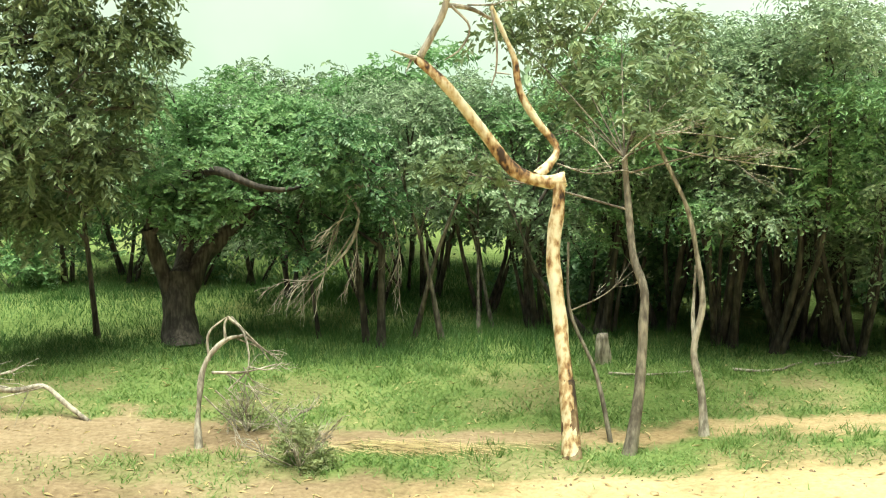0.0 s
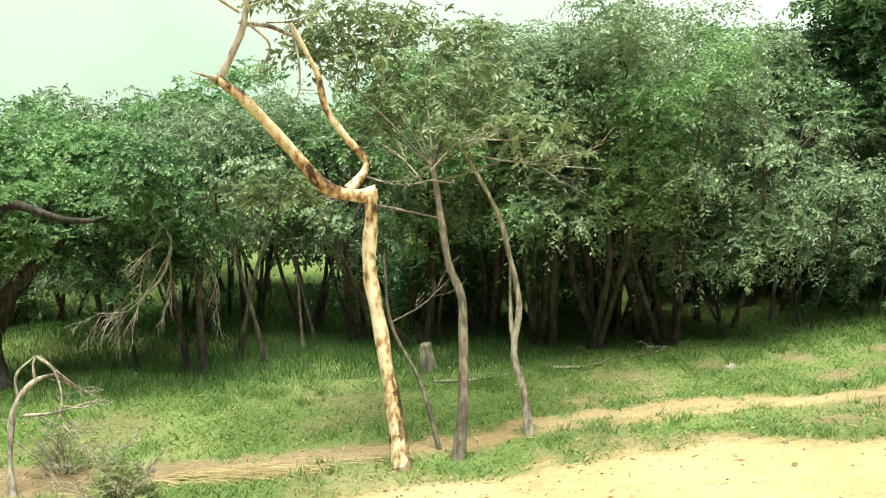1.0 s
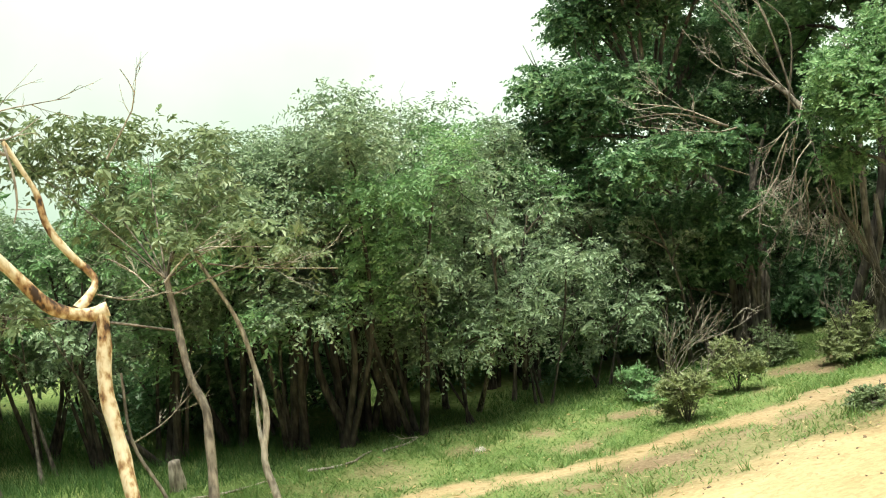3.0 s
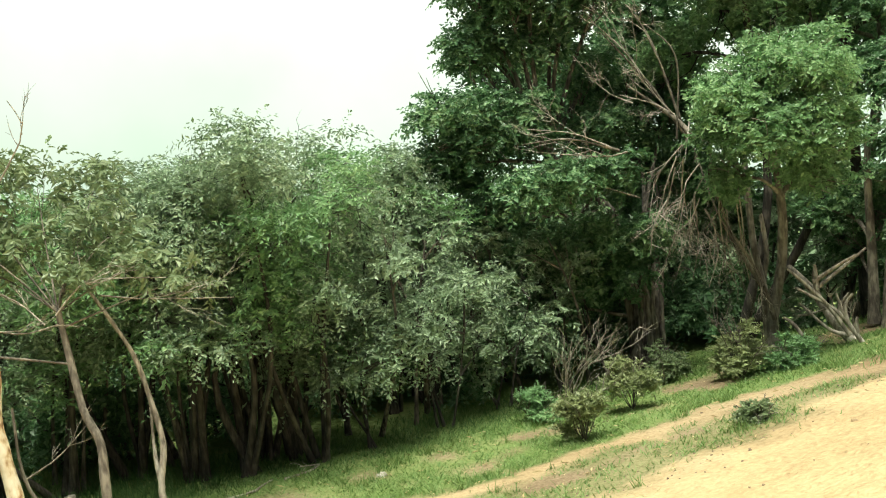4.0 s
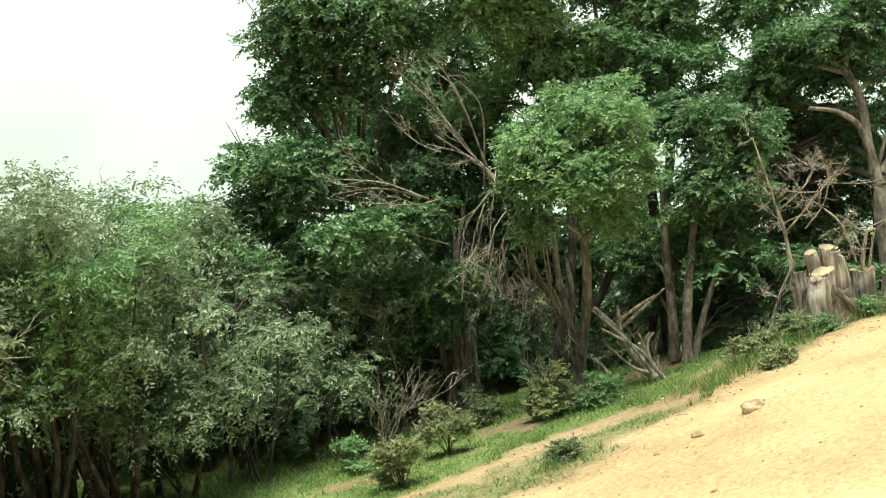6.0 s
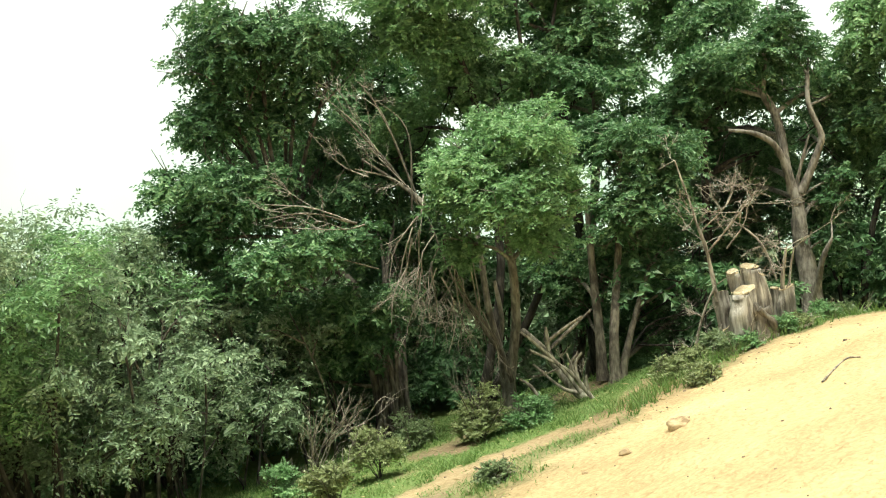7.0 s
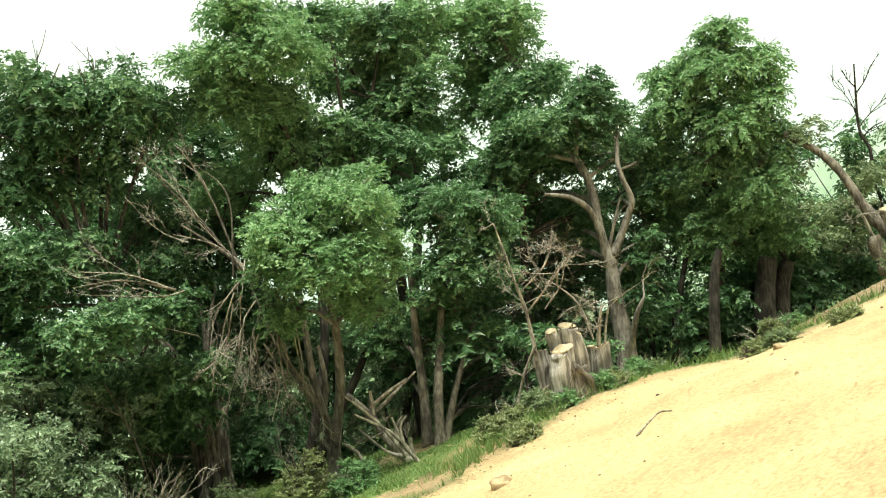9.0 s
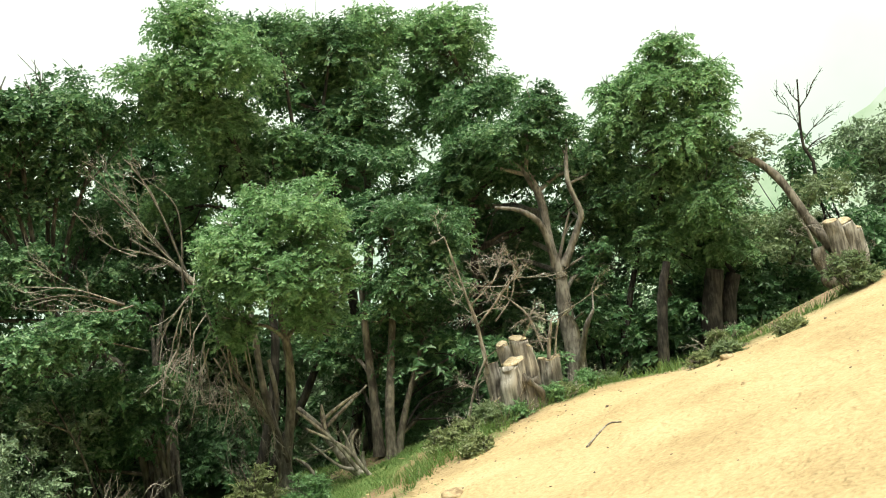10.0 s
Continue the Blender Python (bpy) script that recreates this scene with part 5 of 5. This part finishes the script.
# ---- the forked tree on the slope and the trees beyond ----
tree("branching_tree", "smooth grey tree forking into raised limbs under a green crown", (10.33, 6.28, 0.87),
     [([(11.26, 6.88, 0.60), (11.28, 6.90, 1.05), (11.32, 6.97, 1.63), (11.35, 6.96, 2.02)], 0.135, 0.07),
      ([(11.18, 6.75, 1.00), (11.12, 6.60, 1.36), (11.18, 6.50, 1.56)], 0.04, 0.018),
      ([(11.34, 6.96, 1.96), (11.31, 7.03, 2.36), (11.37, 7.12, 2.90), (11.37, 7.27, 3.25)], 0.058, 0.045),
      ([(11.37, 6.93, 2.08), (11.50, 6.74, 2.51), (11.53, 6.69, 2.69), (11.47, 6.77, 3.04), (11.55, 6.79, 3.36)], 0.045, 0.022),
      ([(11.32, 7.00, 2.09), (11.19, 7.03, 2.57), (10.98, 7.16, 2.79), (10.82, 7.39, 2.87)], 0.045, 0.02),
      ([(11.35, 6.97, 2.15), (11.41, 6.88, 2.47), (11.46, 6.80, 2.71)], 0.025, 0.012)],
     [(11.44, 7.27, 3.75, 0.54), (11.33, 7.80, 3.58, 0.48), (11.82, 7.08, 3.61, 0.41), (11.60, 7.62, 3.37, 0.48), (11.28, 8.23, 3.41, 0.49), (11.90, 8.44, 2.91, 0.51), (11.64, 8.78, 2.97, 0.43), (12.47, 7.23, 3.20, 0.39), (13.06, 7.44, 2.62, 0.52), (12.45, 8.37, 2.49, 0.52), (13.13, 7.29, 3.26, 0.45), (11.71, 7.17, 4.03, 0.34), (13.22, 7.56, 1.96, 0.45), (11.47, 6.58, 1.91, 0.17), (11.37, 6.70, 1.57, 0.16), (11.59, 6.58, 2.22, 0.13), (13.61, 8.41, 3.38, 0.48), (13.34, 8.84, 2.68, 0.48), (13.78, 8.17, 2.79, 0.48), (12.96, 9.04, 2.35, 0.47), (13.58, 8.48, 2.23, 0.48)],
     M_LEAF, M_BARK_SMOOTH, leaf=0.06, density=300)
tree("dense_tree", "dense upright green tree with hanging leaf sprays", on(12.6, 6.9),
     [([on(12.6, 6.9), (13.06, 6.57, 1.52), (13.13, 6.49, 2.77), (13.17, 6.23, 4.12)], 0.10, 0.04), ([on(12.3, 7.0), (12.63, 6.91, 1.32), (12.87, 6.77, 2.12)], 0.05, 0.03),
      ([on(13.09, 6.10, -0.05), (13.15, 6.03, 1.27), (13.22, 5.94, 1.75)], 0.15, 0.11), ([on(13.42, 6.03, -0.05), (13.47, 5.96, 1.28), (13.56, 5.86, 1.65)], 0.13, 0.09), ([on(12.24, 6.33, -0.05), (12.32, 6.24, 1.51), (12.40, 6.15, 1.95)], 0.07, 0.05)],
     [(12.99, 6.15, 4.04, 0.57), (12.87, 6.67, 3.72, 0.47), (13.27, 5.89, 3.71, 0.47), (12.94, 6.18, 3.22, 0.64), (13.01, 6.72, 2.88, 0.58), (13.16, 6.00, 2.70, 0.54), (13.10, 6.56, 2.22, 0.58), (13.56, 6.07, 1.98, 0.48), (13.09, 6.07, 4.43, 0.36), (12.88, 6.77, 4.10, 0.29), (13.41, 5.90, 3.16, 0.40), (13.14, 7.12, 2.36, 0.44), (13.34, 5.87, 4.12, 0.36)],
     M_LEAF_FRESH, M_BARK_DARK, leaf=0.062, density=340, droop=0.8)
tree("leaning_tree", "tree with one long leaning limb above the slope", on(13.62, 4.56),
     [([(13.62, 4.56, 0.95), (13.62, 4.53, 1.67), (13.53, 4.64, 1.93), (13.52, 4.81, 2.22), (13.51, 4.98, 2.56), (13.50, 5.20, 2.88), (13.40, 5.60, 3.20)], 0.085, 0.04)],
     [(13.59, 5.40, 3.18, 0.25), (13.68, 5.74, 2.73, 0.29), (14.74, 5.00, 2.49, 0.35), (14.39, 5.85, 2.04, 0.42), (15.01, 5.65, 1.89, 0.48), (14.25, 6.14, 1.78, 0.42)], M_LEAF_OLIVE, M_BARK_TAN, leaf=0.055, density=230, limbs=False)
t = thing("dead_tree", on(15.4, 6.4), "small leafless dead tree against the sky", "dead tree")
g = Geo()
tube(g, [on(15.4, 6.4), (15.63, 5.47, 2.60), (15.59, 5.52, 3.23), (15.55, 5.45, 4.08)], 0.04, 0.01, 7, 14)
part("trunk", g, M_BARK_DARK, t)
for a, b in (((15.59, 5.52, 3.31), (15.45, 5.75, 3.99)), ((15.59, 5.52, 3.23), (15.72, 5.12, 3.59)), ((15.58, 5.48, 3.70), (15.63, 5.25, 4.04)), ((15.57, 5.49, 3.78), (15.50, 5.60, 4.03)), ((15.60, 5.51, 3.07), (15.70, 5.23, 3.26))):
    g = Geo()
    twigs(g, a, b, 0.35, 2, 0.012, 4)
    part("branch", g, M_BARK_DARK, t)
for (x, y, z), s in (((16.87, 6.35, 3.36), 0.8), ((17.13, 5.70, 3.07), 0.9), ((18.26, 5.43, 3.44), 1.0), ((18.45, 4.80, 3.49), 1.2), ((18.60, 4.14, 3.80), 1.4), ((15.53, 6.96, 3.07), 0.9), ((15.16, 7.70, 2.95), 0.9), ((12.35, 9.28, 2.63), 1.0), ((11.84, 9.89, 2.51), 1.0), ((13.65, 8.32, 2.40), 0.9), ((9.13, 11.77, 2.44), 0.9), ((9.84, 11.19, 1.70), 0.9), ((9.98, 10.41, 1.93), 0.8)):
    wood_tree(x, y, max(1.2, z - float(ground_z(x, y))), s, M_LEAF_GREY if rng.random() < 0.6 else M_LEAF, 4, 0.12, 0.085, 100)


for k, (x, y, z, r) in enumerate(((13.68, 8.51, 1.53, 0.5), (14.01, 8.11, 1.78, 0.5), (14.12, 7.98, 1.27, 0.45), (14.88, 7.08, 2.78, 0.5), (15.03, 6.90, 2.19, 0.5), (14.76, 7.23, 2.01, 0.5), (14.65, 7.35, 3.08, 0.45), (15.27, 6.61, 2.54, 0.5), (13.52, 8.71, 1.97, 0.45), (10.30, 6.95, 1.25, 0.36), (10.05, 7.35, 1.35, 0.40), (12.89, 6.76, 1.27, 0.43), (13.48, 6.50, 1.24, 0.48), (14.07, 6.22, 1.29, 0.50), (14.64, 5.97, 1.42, 0.51), (15.49, 5.75, 1.46, 0.53), (16.19, 5.33, 1.66, 0.59), (13.85, 6.94, 1.76, 0.54), (14.62, 6.54, 1.87, 0.56), (15.86, 6.23, 1.96, 0.59), (17.31, 5.18, 1.88, 0.71), (12.72, 7.06, 1.32, 0.36), (10.83, 8.02, 1.11, 0.40), (10.81, 8.69, 1.15, 0.45), (11.30, 8.46, 1.62, 0.42), (10.88, 9.29, 1.75, 0.50), (10.31, 9.87, 1.58, 0.50), (9.59, 10.23, 1.16, 0.49), (8.94, 10.20, 0.74, 0.45))):
    b = on(x, y, -0.02)
    tree("thicket_bush", "dense dark green thicket bush behind the slope", b, [([b, on(x, y + 0.1, 0.4), (x, y, z)], 0.03, 0.012)],
         [(x + 0.3 * rng.normal(), y + 0.2 * rng.normal(), b[2] + (z - b[2]) * u + 0.05, r * (0.9 + 0.25 * rng.random())) for u in (0.25, 0.6, 1.0)], M_LEAF, M_BARK_DARK, category="bush", leaf=0.08, density=110, droop=0.7, gaps=0.05, group="thicket bushes", sides=5, lobes=5, sprigs=2)


t = thing("dead_shrub", on((5.81, 8.38, 0.06)[0], (5.81, 8.38, 0.06)[1] + 0.5), "bleached leafless dead shrub among the green shrubs", "dead shrub")
b = t.location
for a in ((5.74, 8.55, 0.72), (5.92, 8.56, 0.75), (6.00, 8.47, 0.63), (5.61, 8.48, 0.57), (6.21, 8.44, 0.56), (5.78, 8.49, 0.55)):
    g = Geo()
    twigs(g, (b[0], b[1], b[2] - 0.02), a, 0.25, 2, 0.009, 4)
    part("branch", g, M_DEAD, t)
t = thing("fallen_branch", on((10.48, 8.94, 0.37)[0], (10.48, 8.94, 0.37)[1]), "dark bare fallen branches under the trees", "branch", "fallen branches")
for a, c in (((9.01, 7.66, 0.68), (10.01, 7.48, 0.96)), ((9.24, 7.73, 0.74), (9.75, 7.42, 0.64)), ((9.20, 7.77, 0.72), (10.07, 7.77, 1.15))):
    g = Geo()
    twigs(g, a, c, 0.4, 2, 0.014, 4)
    part("branch", g, M_BARK_DARK, t)
for (x, y, z), h, r, m, name, label in (((7.66, 6.49, 0.54), 0.07, 0.008, M_CUT, "peg", "small pale wooden peg standing in the grass"), ((5.54, 5.93, 0.42), 0.07, 0.022, M_BARK_DARK, "stub", "short dark cut stub beside the path")):
    g = Geo()
    tube(g, [on(x, y, -0.02), on(x + 0.004, y, h * 0.5), on(x + 0.006, y, h)], r, r * 0.8, 8, 5, 0.15, 0.2, True)
    single(name, g, m, label, name, at=on(x, y))


# ---- clods, stones ----
def clod(label, p, r, mat, cat):
    bm = bmesh.new()
    bmesh.ops.create_icosphere(bm, subdivisions=3, radius=1)
    sd = rng.uniform(0, 9)
    for v in bm.verts:
        n = np.array(v.co)
        k = 1 + 0.3 * float(wobble(n, 2.0, sd)) + 0.12 * float(wobble(n, 5.0, sd))
        v.co = Vector((n[0] * r[0] * k, n[1] * r[1] * k, n[2] * r[2] * k))
    me = bpy.data.meshes.new(cat)
    bm.to_mesh(me)
    bm.free()
    for q in me.polygons:
        q.use_smooth = True
    me.materials.append(mat)
    ob = new(cat, me)
    ob.location = (p[0], p[1], float(ground_z(p[0], p[1])) + r[2] * 0.05)
    ob.rotation_euler = (0, 0, rng.uniform(0, 6))
    return tagged(ob, label, cat, cat + "s on the slope")


clod("eroded clod of clay in the side of a sandy hump", (6.24, 4.78, 0.72), (0.10, 0.075, 0.05), M_SOIL, "clod")
clod("pale clod of clay on the sand", (5.85, 4.95, 0.7), (0.06, 0.05, 0.035), M_SOIL, "clod")
clod("pale stone lying in the grass", (3.58, 8.19, 0.01), (0.05, 0.04, 0.03), M_STONE, "stone")
clod("small clod of clay on the slope", (9.40, 4.12, 1.19), (0.07, 0.05, 0.045), M_SOIL, "clod")
for k in range(9):
    x, y = rng.uniform(-2, 10), rng.uniform(3.2, 7.4)
    r = rng.uniform(0.008, 0.022)
    if float(cover(np.array([x]), np.array([y]))[1][0]) < 0.4:
        clod("small crumb of earth on the sand", (x, y), (r * 1.3, r, r * 0.7), M_SOIL, "clod")

# loose crumbs of earth and litter on bare ground
g = Geo()
n = 5200
x, y = rng.uniform(-4.0, 11.0, n), rng.uniform(2.2, 8.6, n)
s_, t_ = cover(x, y)
edge = np.exp(-((y - np.interp(x, SAND_X, SAND_Y)) / 0.45) ** 2)
keep = (rng.random(n) < 0.06 + 0.8 * edge + 0.4 * step(0.0, -1.5, x)) & (t_ < 0.6)
x, y = x[keep], y[keep]
r = rng.uniform(0.003, 0.008, len(x)) * (1 + 0.9 * (rng.random(len(x)) > 0.95))
box = np.array([(-1, -1, -0.6), (1, -1, -0.6), (1, 1, -0.6), (-1, 1, -0.6), (-0.6, -0.7, 0.7), (0.7, -0.6, 0.6), (0.6, 0.7, 0.7), (-0.7, 0.6, 0.5)])
a = rng.uniform(0, 6.28, len(x))
v = box[None] * r[:, None, None] * rng.uniform(0.6, 1.5, (len(x), 8, 1))
v = np.stack([v[..., 0] * np.cos(a)[:, None] - v[..., 1] * np.sin(a)[:, None], v[..., 0] * np.sin(a)[:, None] + v[..., 1] * np.cos(a)[:, None], v[..., 2]], -1)
v = v + np.stack([x, y, ground_z(x, y) + r * 0.3], -1)[:, None]
f = np.array([(0, 1, 5, 4), (1, 2, 6, 5), (2, 3, 7, 6), (3, 0, 4, 7), (4, 5, 6, 7)])
g.add(v.reshape(-1, 3), (f[None] + 8 * np.arange(len(x))[:, None, None]).reshape(-1, 4))
single("earth_crumbs", g, M_CRUMB, "small crumbs of earth strewn over the bare ground", "earth", "stuff")
g = Geo()
n = 1500
x, y = rng.uniform(-4.0, 9.5, n), rng.uniform(5.4, 8.8, n)
a = rng.uniform(0, 6.28, n)
d = np.stack([np.cos(a), np.sin(a), rng.uniform(-0.05, 0.3, n)], -1)
leaves(g, np.stack([x, y, ground_z(x, y) + 0.004], -1), d, np.array([0, 0, 1.0]) + 0.3 * rng.normal(size=(n, 3)), rng.uniform(0.02, 0.11, n), rng.uniform(0.004, 0.02, n), 0.1)
single("dry_litter", g, M_STRAW, "dry leaves and stalks strewn over the turf", "litter", "stuff", smooth=False)
